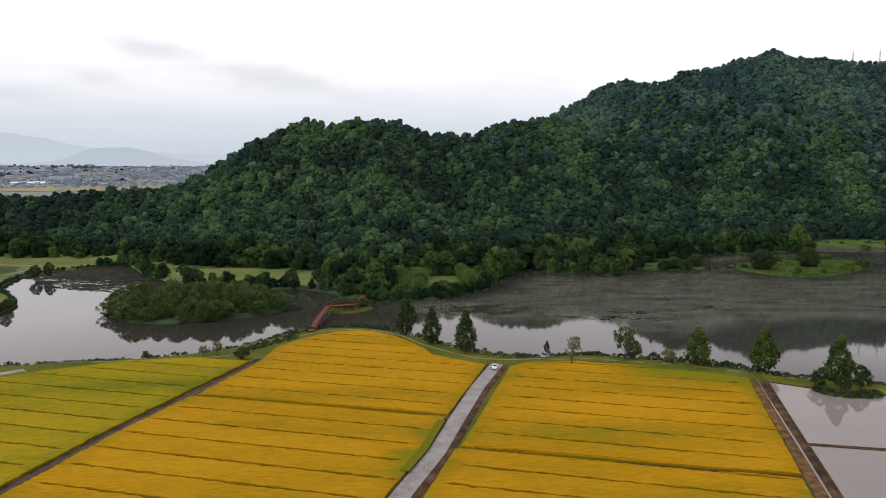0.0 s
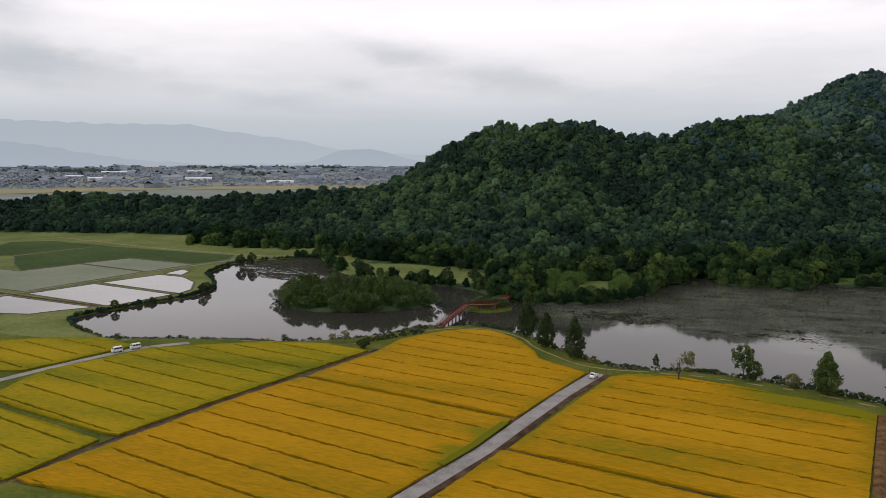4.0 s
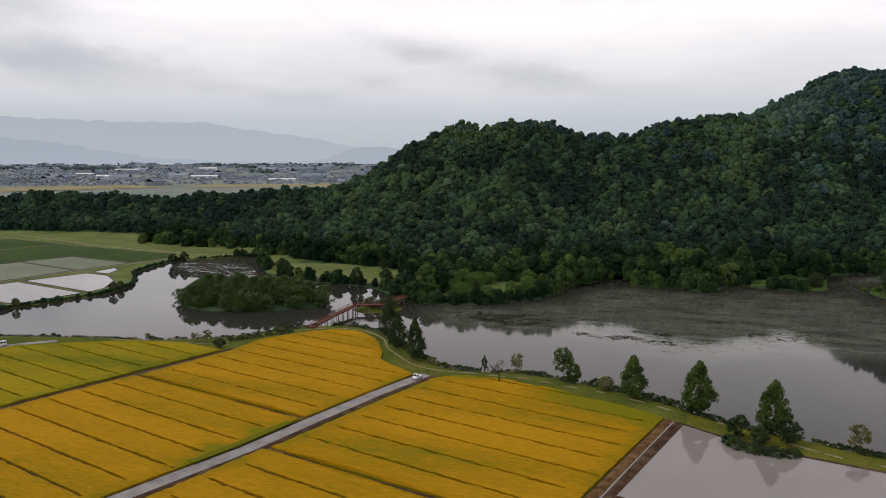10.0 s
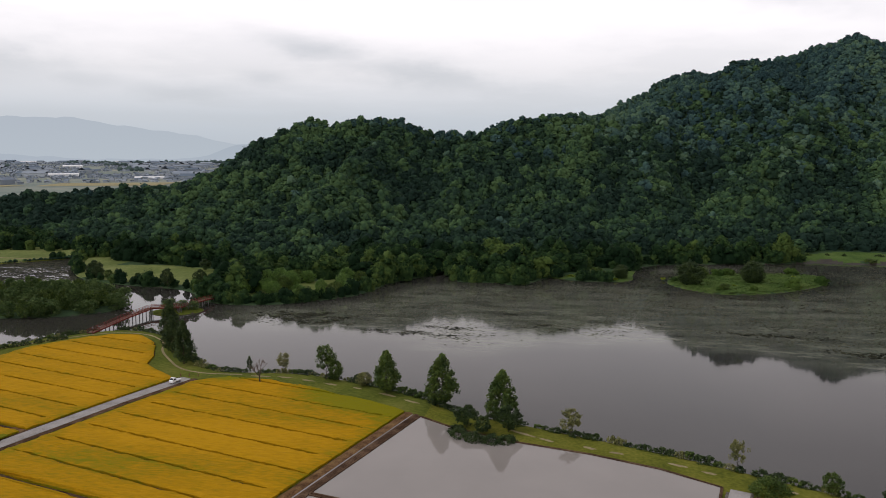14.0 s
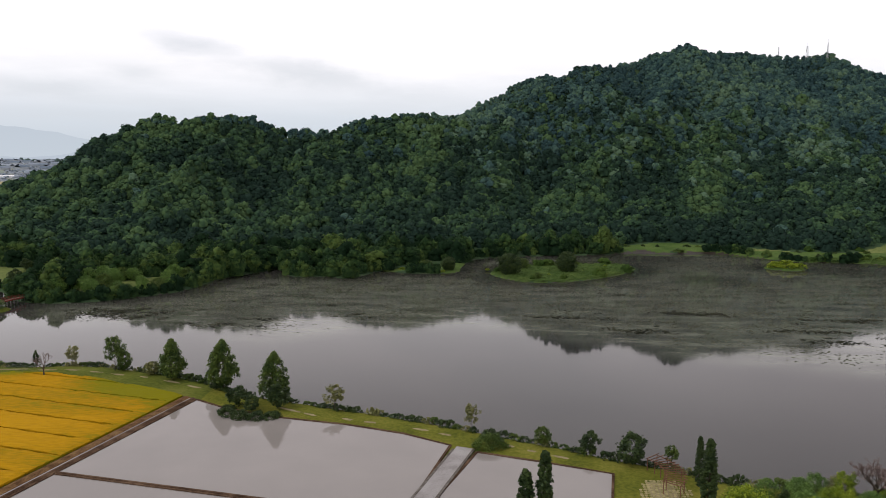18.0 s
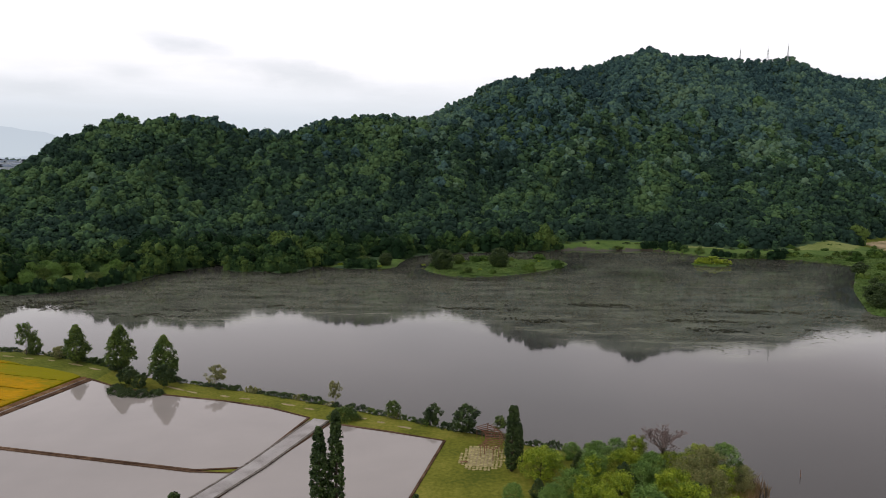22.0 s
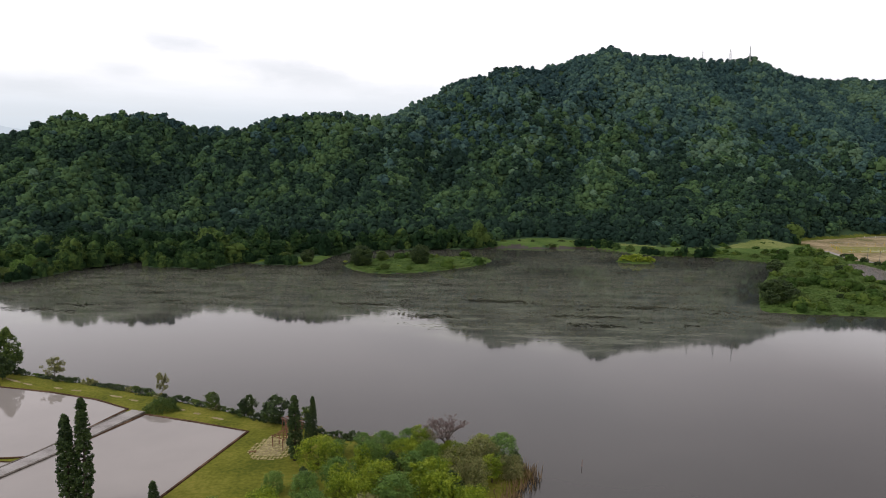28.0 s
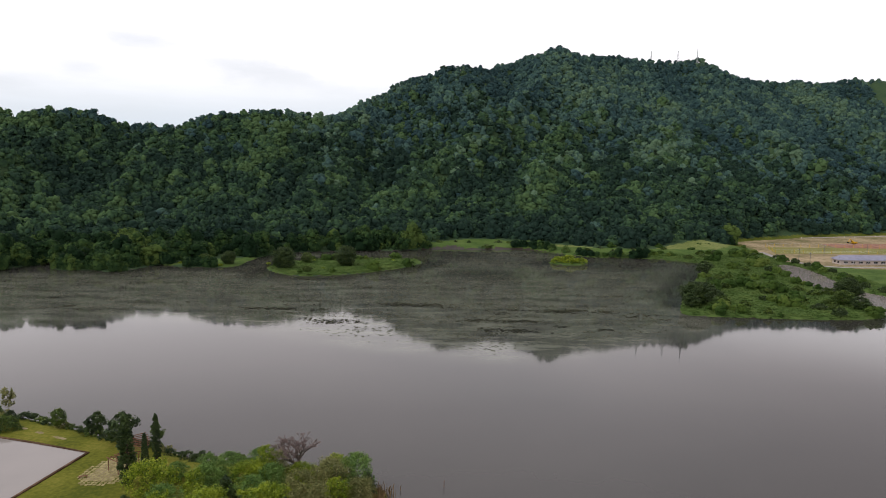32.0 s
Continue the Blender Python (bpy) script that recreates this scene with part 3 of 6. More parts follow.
CLEARINGS = [np.array(p, float) for p in (
    [(-150, 385), (-120, 372), (-92, 368), (-66, 366), (-58, 392), (-80, 420), (-120, 428), (-160, 420)],
    [(-30, 338), (0, 345), (20, 372), (24, 398), (0, 402), (-25, 372)],
    [(270, 524), (330, 536), (345, 552), (300, 556), (268, 540)],
    [(117, 432), (165, 430), (168, 470), (130, 452)],
    [(376, 498), (450, 470), (486, 460), (505, 480), (505, 560), (470, 556), (420, 520), (350, 545), (340, 532)])]
SPORTS = np.array([(503, 484), (516, 462), (540, 452), (760, 455), (900, 640), (690, 668), (600, 640), (515, 592)], float)
build_ground()

LILY_ZONE = smooth_line([(-14, 292), (10, 283), (36, 284), (60, 280), (75, 266), (98, 262), (118, 275), (155, 286), (190, 282), (214, 268), (236, 254), (262, 244), (290, 236), (318, 242),
                         (356, 262), (394, 290), (394, 345), (436, 440), (452, 470), (400, 496), (340, 536), (280, 536), (170, 500), (100, 440), (60, 430), (30, 390), (0, 346), (-24, 326)], True, 3)
STRAIT_ZONE = smooth_line([(-230, 420), (-215, 380), (-190, 360), (-150, 350), (-110, 352), (-90, 366), (-150, 400), (-190, 450)], True, 3)


OPEN_WATER = [(275, 500, 42), (395, 462, 34), (130, 440, 20), (50, 415, 22), (300, 420, 24)]


def build_water():
    gx, gy = np.arange(-260, 801, 5.0), np.arange(-60, 601, 5.0)
    X, Y = np.meshgrid(gx, gy)
    w = np.maximum(np.clip(-signed(LILY_ZONE, X, Y) / 16, 0, 1), 0.5 * np.clip(-signed(STRAIT_ZONE, X, Y) / 15, 0, 1))
    for x, y, k in OPEN_WATER:
        w = w * (1 - 0.9 * np.exp(-((X - x) ** 2 + 1.5 * (Y - y) ** 2) / k ** 2))
    clear = np.clip((-shore_distance(X, Y) - 6) / 14 + 0.35 * wavy(X, Y, 40, 24), 0, 1)
    w = np.where(Y > 330, w * clear, w)
    nx = len(gx)
    i = (np.arange(len(gy) - 1)[:, None] * nx + np.arange(nx - 1)[None, :]).ravel()
    me = mesh_np("lake_water", np.stack([X.ravel(), Y.ravel(), 0 * X.ravel()], 1), np.stack([i, i + 1, i + nx + 1, i + nx], 1), M_lake)
    at = me.attributes.new("weed", "FLOAT", "POINT")
    at.data.foreach_set("value", w.ravel().astype(np.float32))
    return new("lake_water", me)


water = build_water()
tagged(water, "still murky brown-grey lake mirroring hills and sky", "lake", kind="structure")


# ---- woods ----
def icosphere(sub):
    bm = bmesh.new()
    bmesh.ops.create_icosphere(bm, subdivisions=sub, radius=1)
    v = np.array([x.co[:] for x in bm.verts])
    f = np.array([[x.index for x in p.verts] for p in bm.faces])
    bm.free()
    return v, f


def crown_template(seed, lumps, leaves, leaf, detail=1, wob=0.28):
    """A crown of unit radius: merging uneven masses of foliage over a body, roughened with many leaf sprays."""
    r = np.random.RandomState(seed)
    v0, f0 = icosphere(detail)
    f0 = f0[v0[f0][:, :, 2].max(1) > -0.25]
    vs, fs, cs, rs = [], [], [], []
    for i in range(lumps):
        a, q = 2.4 * i + r.uniform(-0.7, 0.7), math.sqrt((i + 0.35) / lumps)
        c = np.array([math.cos(a) * q * 0.66, math.sin(a) * q * 0.66, 0.60 * (1 - q * q) + r.uniform(-0.12, 0.12)])
        k = r.uniform(0.65, 1.3) * 1.0 / math.sqrt(lumps)
        fs.append(f0 + len(v0) * i)
        vs.append(v0 * (1 + r.uniform(-wob, wob, (len(v0), 1))) * k * np.array([1, 1, 0.9]) + c)
        cs.append(c), rs.append(k)
    if lumps > 3:
        vb, fb = icosphere(detail)
        fs.append(fb[vb[fb][:, :, 2].max(1) > 0] + sum(len(v) for v in vs))
        vs.append(vb * (1 + r.uniform(-0.15, 0.15, (len(vb), 1))) * np.array([0.76, 0.76, 0.72]) - np.array([0, 0, 0.22]))
    core = np.concatenate(vs)
    n = r.normal(size=(leaves, 3))
    n[:, 2] = np.abs(n[:, 2]) * 1.1 - 0.2
    n /= np.linalg.norm(n, axis=1)[:, None]
    if lumps > 3:
        cs.append(np.array([0, 0, -0.22])), rs.append(0.78)
        cs.append(np.array([0, 0, -0.38])), rs.append(0.72)
    w = r.randint(len(cs), size=leaves)
    c = np.array(cs)[w] + n * np.array(rs)[w][:, None] * r.uniform(0.85, 1.25, (leaves, 1)) * np.array([1, 1, 0.92])
    n = n * 0.6 + r.normal(size=n.shape) * 0.35 + np.array([0, 0, 0.5])
    n /= np.linalg.norm(n, axis=1)[:, None]
    a = np.cross(n, r.normal(size=(leaves, 3)))
    a /= np.linalg.norm(a, axis=1)[:, None]
    b = np.cross(n, a)
    s = leaf * r.uniform(0.5, 1.4, (leaves, 1))
    tri = np.stack([c + a * s, c - a * s * 0.6 + b * s * 0.8, c - a * s * 0.6 - b * s * 0.8], 1).reshape(-1, 3)
    return np.concatenate([core, tri]), np.concatenate(fs + [len(core) + np.arange(3 * leaves).reshape(-1, 3)])


def woods(name, pts, temps, radius, label, seed, mat=None, squat=1.0, spread=(0.65, 1.35), category="woods", light=0.0, lift=0.55):
    """One mesh of many crowns; pts (n, 3) on the ground."""
    r = np.random.RandomState(seed)
    vs, fs, tone, base = [], [], [], 0
    n = len(pts)
    rad = radius * r.uniform(*spread, n)
    hgt = rad * r.uniform(0.9, 1.5, n) * squat
    patch = np.clip(0.5 + 0.5 * wavy(pts[:, 0], pts[:, 1], 130, 9) + 0.5 * wavy(pts[:, 0], pts[:, 1], 42, 10), 0, 1.4)
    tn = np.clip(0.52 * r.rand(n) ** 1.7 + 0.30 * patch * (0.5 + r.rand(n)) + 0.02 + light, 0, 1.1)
    for i in range(n):
        v, f = temps[r.randint(len(temps))]
        a = r.uniform(0, 6.28)
        c, s = math.cos(a), math.sin(a)
        w = np.empty_like(v)
        w[:, 0] = (v[:, 0] * c - v[:, 1] * s) * rad[i] + pts[i, 0]
        w[:, 1] = (v[:, 0] * s + v[:, 1] * c) * rad[i] + pts[i, 1]
        w[:, 2] = v[:, 2] * hgt[i] + pts[i, 2] + hgt[i] * lift + 0.5 * squat
        vs.append(w), fs.append(f + base), tone.append(np.full(len(v), tn[i]))
        base += len(v)
    me = mesh_np(name, np.concatenate(vs), np.concatenate(fs), mat or M_forest, True)
    at = me.attributes.new("tone", "FLOAT", "POINT")
    at.data.foreach_set("value", np.concatenate(tone).astype(np.float32))
    return tagged(new(name, me), label, category, kind="stuff")


def scatter(x0, x1, y0, y1, step, seed):
    r = np.random.RandomState(seed)
    X, Y = np.meshgrid(np.arange(x0, x1, step), np.arange(y0, y1, step))
    X = X + r.uniform(-0.42, 0.42, X.shape) * step
    Y = Y + r.uniform(-0.42, 0.42, Y.shape) * step
    return X.ravel(), Y.ravel()


def plant_woods():
    X, Y = scatter(-900, 1150, 380, 1150, 6.6, 1)
    h = hills(X, Y)
    d1, _ = along(RIDGE, X, Y)
    d2, _ = along(MAIN, X, Y)
    behind = (Y > np.interp(X, [p[0] for p in RIDGE], [p[1] for p in RIDGE]) + 25) & (X < 130)
    behind |= (Y > np.interp(X, [p[0] for p in MAIN], [p[1] for p in MAIN]) + 25) & (X >= 155)
    behind &= ~((X > 60) & (X < 200) & (Y < 1120))
    behind |= (X > 900) & (Y > 900)
    keep = (h > 2.0) & ~behind
    keep &= signed(SPORTS, X, Y) > 6
    for c in CLEARINGS:
        keep &= signed(c, X, Y) > 3
    X, Y, h = X[keep], Y[keep], h[keep]
    Z = h + 1
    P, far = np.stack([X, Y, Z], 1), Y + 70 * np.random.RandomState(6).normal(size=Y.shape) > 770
    # leaf tone carries the relief's light: paler on spurs, darker in gullies and foot
    relief_tone = np.zeros(X.shape)
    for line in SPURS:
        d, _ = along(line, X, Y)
        relief_tone = np.maximum(relief_tone, np.exp(-(d / 32) ** 2))
    relief_tone = 0.24 * relief_tone - 0.06 - 0.10 * np.clip(1 - h / 45, 0, 1)
    size = np.where(np.minimum(d1[keep], d2[keep]) < 13, 0.68, 1.0)
    woods("hillside_woods", P[~far], [crown_template(s, 9, 105, 0.14, 0, 0.22) for s in range(10)], 5.5 * size[~far], "dense mixed broadleaf forest in dark and yellowish greens on the hillside", 2, None, 0.82, (0.5, 1.6), lift=0.34, light=relief_tone[~far])
    woods("upper_hillside_woods", P[far], [crown_template(s + 80, 7, 65, 0.15, 0, 0.22) for s in range(8)], 5.2 * size[far], "dense dark green forest on the upper mountain slopes", 4, M_hazy_forest, 0.84, (0.55, 1.4), lift=0.36, light=relief_tone[far])
    # closed tree line on the crests
    for line, nm, sd in ((RIDGE, "ridge_trees", 31), (MAIN, "summit_trees", 32)):
        c = np.array(line)
        n = int(np.hypot(*np.diff(c[:, :2], axis=0).T).sum() / 3.6)
        t = np.linspace(0, len(c) - 1, n)
        x, y = np.interp(t, np.arange(len(c)), c[:, 0]), np.interp(t, np.arange(len(c)), c[:, 1])
        rr = np.random.RandomState(sd)
        x, y = x + rr.normal(size=n) * 1.5, y + rr.normal(size=n) * 4 - 3
        woods(nm, np.stack([x, y, hills(x, y) + 0.9], 1), [crown_template(s + 60, 8, 120, 0.16, 0) for s in range(6)], 3.3, "dark green trees standing along the crest of the hill", sd, M_hazy_forest, 1.0, (0.5, 1.35), lift=0.25)
    # the belt along the far shore
    X, Y = scatter(-330, 520, 320, 600, 9.2, 5)
    h = hills(X, Y)
    s = shore_distance(X, Y)
    lim = np.interp(X, [-330, -200, -150, -100, -60, -40, 30, 100, 260, 350, 520], [470, 452, 430, 425, 366, 330, 380, 395, 500, 545, 560])
    keep = (h <= 2.0) & (s > 1.2) & (Y > lim) & (signed(SPORTS, X, Y) > 8)
    for c in CLEARINGS:
        keep &= signed(c, X, Y) > 2
    for p in ISLANDS:
        keep &= signed(p, X, Y) > 1
    keep &= ~((X < -205) & (Y < 470))
    X, Y = X[keep], Y[keep]
    rim = smooth_line(EAST_SHORE[20:] + FAR_SHORE[:28], False, 9)
    d = np.gradient(rim, axis=0)
    d /= np.linalg.norm(d, axis=1)[:, None] + 1e-9
    rr = np.random.RandomState(77)
    q = rim + np.stack([d[:, 1], -d[:, 0]], 1) * rr.uniform(1.8, 4.5, (len(rim), 1))
    ok = (shore_distance(q[:, 0], q[:, 1]) > 0.6) & (rr.rand(len(q)) < 0.72)
    for c in (CLEARINGS[0], CLEARINGS[2], CLEARINGS[3]):
        ok &= signed(c, q[:, 0], q[:, 1]) > 0
    ok &= ~((q[:, 0] > -46) & (q[:, 0] < -30) & (q[:, 1] < 350))
    q = q[ok]
    woods("shore_bushes", np.column_stack([q, np.full(len(q), 0.5)]), [crown_template(s + 40, 7, 260, 0.12) for s in range(6)], 3.4, "green bushes and low trees overhanging the far shore", 8, M_shore, light=0.04, lift=0.3)
    temps = [crown_template(s + 20, 9, 460, 0.10) for s in range(8)]
    woods("lakeside_woods", np.stack([X, Y, np.full(X.shape, 1.0)], 1), temps, 6.2, "leafy green lakeside trees at the foot of the hill", 3, M_shore, 0.9, (0.5, 1.5), light=0.0, lift=0.48)


plant_woods()


# ---- fields ----
STRIP = math.atan2(-15, 61)


def strip_spans(poly, width, offset):
    """Cuts a field into long beds along the sowing direction: (v0, v1) rows."""
    c, s = math.cos(STRIP), math.sin(STRIP)
    p = np.array(poly, float)
    v = -p[:, 0] * s + p[:, 1] * c
    rows, k = [], math.floor((v.min() - offset) / width)
    while offset + k * width < v.max():
        rows.append((max(v.min(), offset + k * width), min(v.max(), offset + (k + 1) * width)))
        k += 1
    return rows


def crop_bed(poly, v0, v1, top, gap, mat, parent, seed, late=()):
    c, s = math.cos(STRIP), math.sin(STRIP)
    p = np.array(poly, float)
    U, V = p[:, 0] * c + p[:, 1] * s, -p[:, 0] * s + p[:, 1] * c
    vs = np.linspace(v0 + gap, v1 - gap, max(3, int((v1 - v0) / 1.1)))
    spans = []
    for v in vs:
        xs = []
        for i in range(len(U)):
            a, b = i, (i + 1) % len(U)
            if (V[a] > v) != (V[b] > v):
                xs.append(U[a] + (v - V[a]) / (V[b] - V[a]) * (U[b] - U[a]))
        spans.append((min(xs), max(xs)) if len(xs) > 1 else None)
    ok = [(v, q) for v, q in zip(vs, spans) if q and q[1] - q[0] > 2]
    if len(ok) < 2:
        return
    n = max(6, int(max(q[1] - q[0] for _, q in ok) / 1.3))
    t = np.linspace(0, 1, n)
    u = np.array([q[0] + 0.15 + t * (q[1] - q[0] - 0.3) for _, q in ok])
    v = np.repeat(np.array([w for w, _ in ok])[:, None], n, 1)
    head = np.minimum(u - u[:, :1], u[:, -1:] - u)
    close = np.clip(1 - (head - 2.5) / 2.0, 0, 1) * 0.9 + 0.55 * np.clip(wavy(u, v * 0, 90, seed + 5) - 0.3, 0, 1)
    mid = (v0 + v1) / 2
    v = v + np.clip(close, 0, 1) * gap * 1.02 * (v - mid) / max(0.1, (v1 - v0) / 2 - gap)
    X, Y = u * c - v * s, u * s + v * c
    r = np.random.RandomState(seed)
    Z = 1.0 + top + 0.07 * wavy(X, Y, 9, seed) + 0.05 * wavy(X, Y, 3.1, seed + 1) + r.uniform(-0.05, 0.05, X.shape)
    edge = np.zeros(X.shape)
    edge[0], edge[-1], edge[:, 0], edge[:, -1] = 1, 1, 1, 1
    Z = Z - edge * r.uniform(0.1, 0.3, X.shape)
    j = (r.rand(*X.shape) - 0.5) * 0.16
    X, Y = X + edge * j, Y + edge * j * 0.7
    m = len(ok)
    top_v = np.stack([X.ravel(), Y.ravel(), Z.ravel()], 1)
    i = (np.arange(m - 1)[:, None] * n + np.arange(n - 1)[None, :]).ravel()
    faces = [np.stack([i, i + 1, i + n + 1, i + n], 1)]
    ring = np.concatenate([np.arange(n), np.arange(1, m) * n + n - 1, (m - 1) * n + np.arange(n - 2, -1, -1), np.arange(m - 2, 0, -1) * n])
    low = top_v[ring].copy()
    low[:, 2] = 0.95
    k = len(ring)
    q = np.arange(k)
    faces.append(np.stack([ring, m * n + q, m * n + (q + 1) % k, np.roll(ring, -1)], 1))
    ripe = 0.60 - 0.09 * np.clip(wavy(X * 0.4, Y, 26, 71) + 0.6 * wavy(X * 0.5, Y, 7, 72), 0, 1) - 0.16 * np.clip(1 - head / 5, 0, 1) + 0.05 * wavy(X * 0.2, Y, 3, 73)
    for x, y, k in late:
        ripe = ripe - 0.4 * np.exp(-((X - x) ** 2 + 2.5 * (Y - y + 0.25 * (X - x)) ** 2) / k ** 2)
    me = mesh_np("crop_bed", np.concatenate([top_v, low]), np.concatenate(faces), mat)
    at = me.attributes.new("ripe", "FLOAT", "POINT")
    at.data.foreach_set("value", np.concatenate([ripe.ravel(), ripe.ravel()[ring] - 0.2]).astype(np.float32))
    part("crop_bed", me, None, parent)


def field(poly, mat, label, seed, offset=0.0, width=9.2, top=0.75, gap=0.40, late=()):
    f = thing("barley_field", Matrix(), label, "field", "barley fields")
    bm = bmesh.new()
    bm.faces.new([bm.verts.new((x, y, 1.03)) for x, y in poly])
    part("soil", bm, M_earth, f, "bare brown soil between the beds")
    for i, (a, b) in enumerate(strip_spans(poly, width, offset)):
        if b - a > 0.7:
            crop_bed(poly, a, b, top, gap, mat, f, seed + 3 * i, late)
    return f


GOLD_TOP = [(-57.2, 223), (-55.5, 243), (-46, 258), (-39, 264), (-27, 265), (-16, 257), (-7, 243), (-2, 231), (14, 220.5)]
field([(-65.9, 191)] + GOLD_TOP + [(2.0, 176)], M_gold, "ripe golden barley field in long beds by the lake", 10, 169.2)
field([(-87.8, 108), (-82.2, 133), (-75.2, 163), (-67.0, 189.4), (1.3, 174.1), (-3.2, 153), (-8.3, 137), (-17, 108)], M_gold, "ripe golden barley field beside the farm road", 60, 169.2, late=((-6, 150, 5), (-3, 162, 4)))
field([(21.2, 219), (30, 225), (45, 224), (56, 221), (71, 215), (89.5, 207), (73, 141), (4.5, 155.4)], M_gold, "ripe golden barley field between farm road and ditch", 110, 152.2, late=((82, 209, 17), (62, 218, 12), (30, 224, 7)))
field([(3.2, 153.9), (72.3, 139.3), (63.8, 105), (-10.2, 105)], M_gold, "ripe golden barley field in the foreground", 160, 151.6)
field([(-60.2, 224), (-67.8, 198), (-77.4, 166), (-85.2, 134), (-140, 146), (-146, 170), (-133, 205), (-100, 224), (-80, 227)], M_lime, "green-yellow ripening barley field in long beds", 210, 203)
field([(-87, 131), (-89, 108), (-150, 108), (-146, 144)], M_lime, "green-yellow ripening barley field in the foreground", 260, 203)
field([(-152, 168), (-141, 205), (-160, 210), (-178, 205), (-200, 190), (-200, 160)], M_lime, "green-yellow ripening barley field by the dike road", 310, 203)


def ribbon(name, line, width, z, mat, label, category, kind="structure", closed=False, smooth=True, crown=0.0):
    """A strip of even width along a plan line, with a slightly raised middle and thickness."""
    p = smooth_line(line, False, 6) if smooth else np.array(line, float)
    d = np.gradient(p, axis=0)
    d /= np.linalg.norm(d, axis=1)[:, None]
    nrm = np.stack([-d[:, 1], d[:, 0]], 1)
    w = np.asarray(width, float) / 2
    rows = [(-w, -0.3), (-w, 0), (0 * w, crown), (w, 0), (w, -0.3)]
    m = len(p)
    vs = np.concatenate([np.column_stack([p + nrm * o, np.full(m, z + dz)]) for o, dz in rows])
    i = np.arange(m - 1)
    fs = np.concatenate([np.stack([k * m + i, k * m + i + 1, (k + 1) * m + i + 1, (k + 1) * m + i], 1) for k in range(4)])
    ob = new(name, mesh_np(name, vs, fs[:, ::-1], mat))
    return tagged(ob, label, category, kind=kind)


ROAD = [(-20.5, 90), (-6.1, 136), (-0.7, 153), (4.2, 174), (10.3, 199), (17.3, 222)]
ribbon("farm_road", ROAD, 4.0, 1.14, M_road, "pale concrete farm road between barley fields", "road", smooth=False, crown=0.03)
ribbon("green_crop_strip", [(0.2, 171), (-3.6, 153.5), (-7.2, 142)], 1.9, 1.76, M_lime, "narrow strip of unripe green barley along the road", "field", smooth=False)
ribbon("dike_road", [(-160, 120), (-149, 168), (-142, 192), (-136, 205), (-126, 215)], 3.2, 1.12, M_road, "grey farm road leading to the dike", "road")
ribbon("paddy_road", [(141, 100), (152, 131), (158.5, 148), (167, 176)], 4.2, 1.3, M_road, "grey gravel farm road between flooded paddies", "road", smooth=False)
ribbon("ditch", [(-92, 100), (-84, 133), (-77, 162), (-68, 191), (-57.5, 228)], 3.0, 1.045, M_earth, "dark earthen ditch between the fields", "ditch")
for off, wide in ((-2.5, 1.0), (3.0, 1.9)):
    ribbon("road_verge", [(x + off, y) for x, y in ROAD], wide, 1.07, M_earth, "bare brown earth verge of the farm road", "verge", smooth=False, crown=0.06)
ribbon("ditch_water", [(-91.6, 100), (-83.6, 133), (-76.6, 162), (-67.6, 191), (-57.2, 227)], 0.9, 1.07, M_mud, "dark wet bottom of the ditch", "ditch")
ribbon("field_track", [(-68, 190.6), (0, 175)], 1.7, 1.05, M_earth, "strip of bare brown soil between two fields", "track", smooth=False)
ribbon("field_track", [(2.4, 154.9), (73.5, 140.1)], 1.5, 1.05, M_earth, "strip of bare brown soil between two fields", "track", smooth=False)
ribbon("ditch_water", [(64.9, 95), (80.3, 158), (85.4, 180), (91.7, 205.6)], 0.5, 1.07, M_channel, "thin channel of standing water in the ditch", "ditch", smooth=False)
ribbon("ditch_bank", [(63.1, 95), (78.8, 158), (84.1, 180), (90.6, 206.5)], 2.3, 1.12, M_bank, "dry brown earthen bank between barley and ditch", "ditch", smooth=False, crown=0.25)
ribbon("ditch_bank", [(66.1, 95), (81.4, 158), (86.7, 180), (92.8, 205.5)], 1.6, 1.12, M_earth, "dark wet earthen bank between ditch and paddy", "ditch", smooth=False, crown=0.22)
for off in (-2.3, 2.3):
    ribbon("road_kerb", [(141 + off, 100), (152 + off, 131), (158.5 + off, 148), (166.5 + off, 175)], 0.55, 1.36, M_kerb, "dark weathered stone edge of the paddy road", "kerb", smooth=False)
ribbon("field_entry", [(-3.0, 175.6), (1.6, 174.9)], 3.2, 1.1, M_bank, "trampled brown earth where a field track meets the road", "track", smooth=False, crown=0.1)
ribbon("field_entry", [(4.2, 154.7), (9.0, 153.6)], 3.0, 1.1, M_bank, "trampled brown earth at the field corner by the road", "track", smooth=False, crown=0.1)
PADDY1 = [(94.0, 204.6), (103, 199), (118, 193), (137, 189), (152, 184), (163.5, 177.5), (156.6, 147.5), (146.5, 145.6), (82.5, 158.2)]
PADDY1B = [(82.3, 157.5), (146, 144.9), (155.4, 144.6), (144, 105), (69.8, 106)]
PADDY2 = [(169.5, 174), (184, 169.5), (198, 164.5), (190.9, 128.3), (153.6, 128.3)]


def paddy(poly, label):
    bm = bmesh.new()
    bm.faces.new([bm.verts.new((x, y, 1.08)) for x, y in poly])
    tagged(new("paddy_water", bm_mesh("paddy_water", bm, M_paddy)), label, "flooded paddy", kind="structure")
    ribbon("paddy_bank", list(poly) + [poly[0]], 0.6, 1.24, M_earth, "low earthen bank round a flooded paddy", "bank", smooth=False)


for p in (PADDY1, PADDY1B, PADDY2):
    paddy(p, "flooded rice paddy of still muddy water")

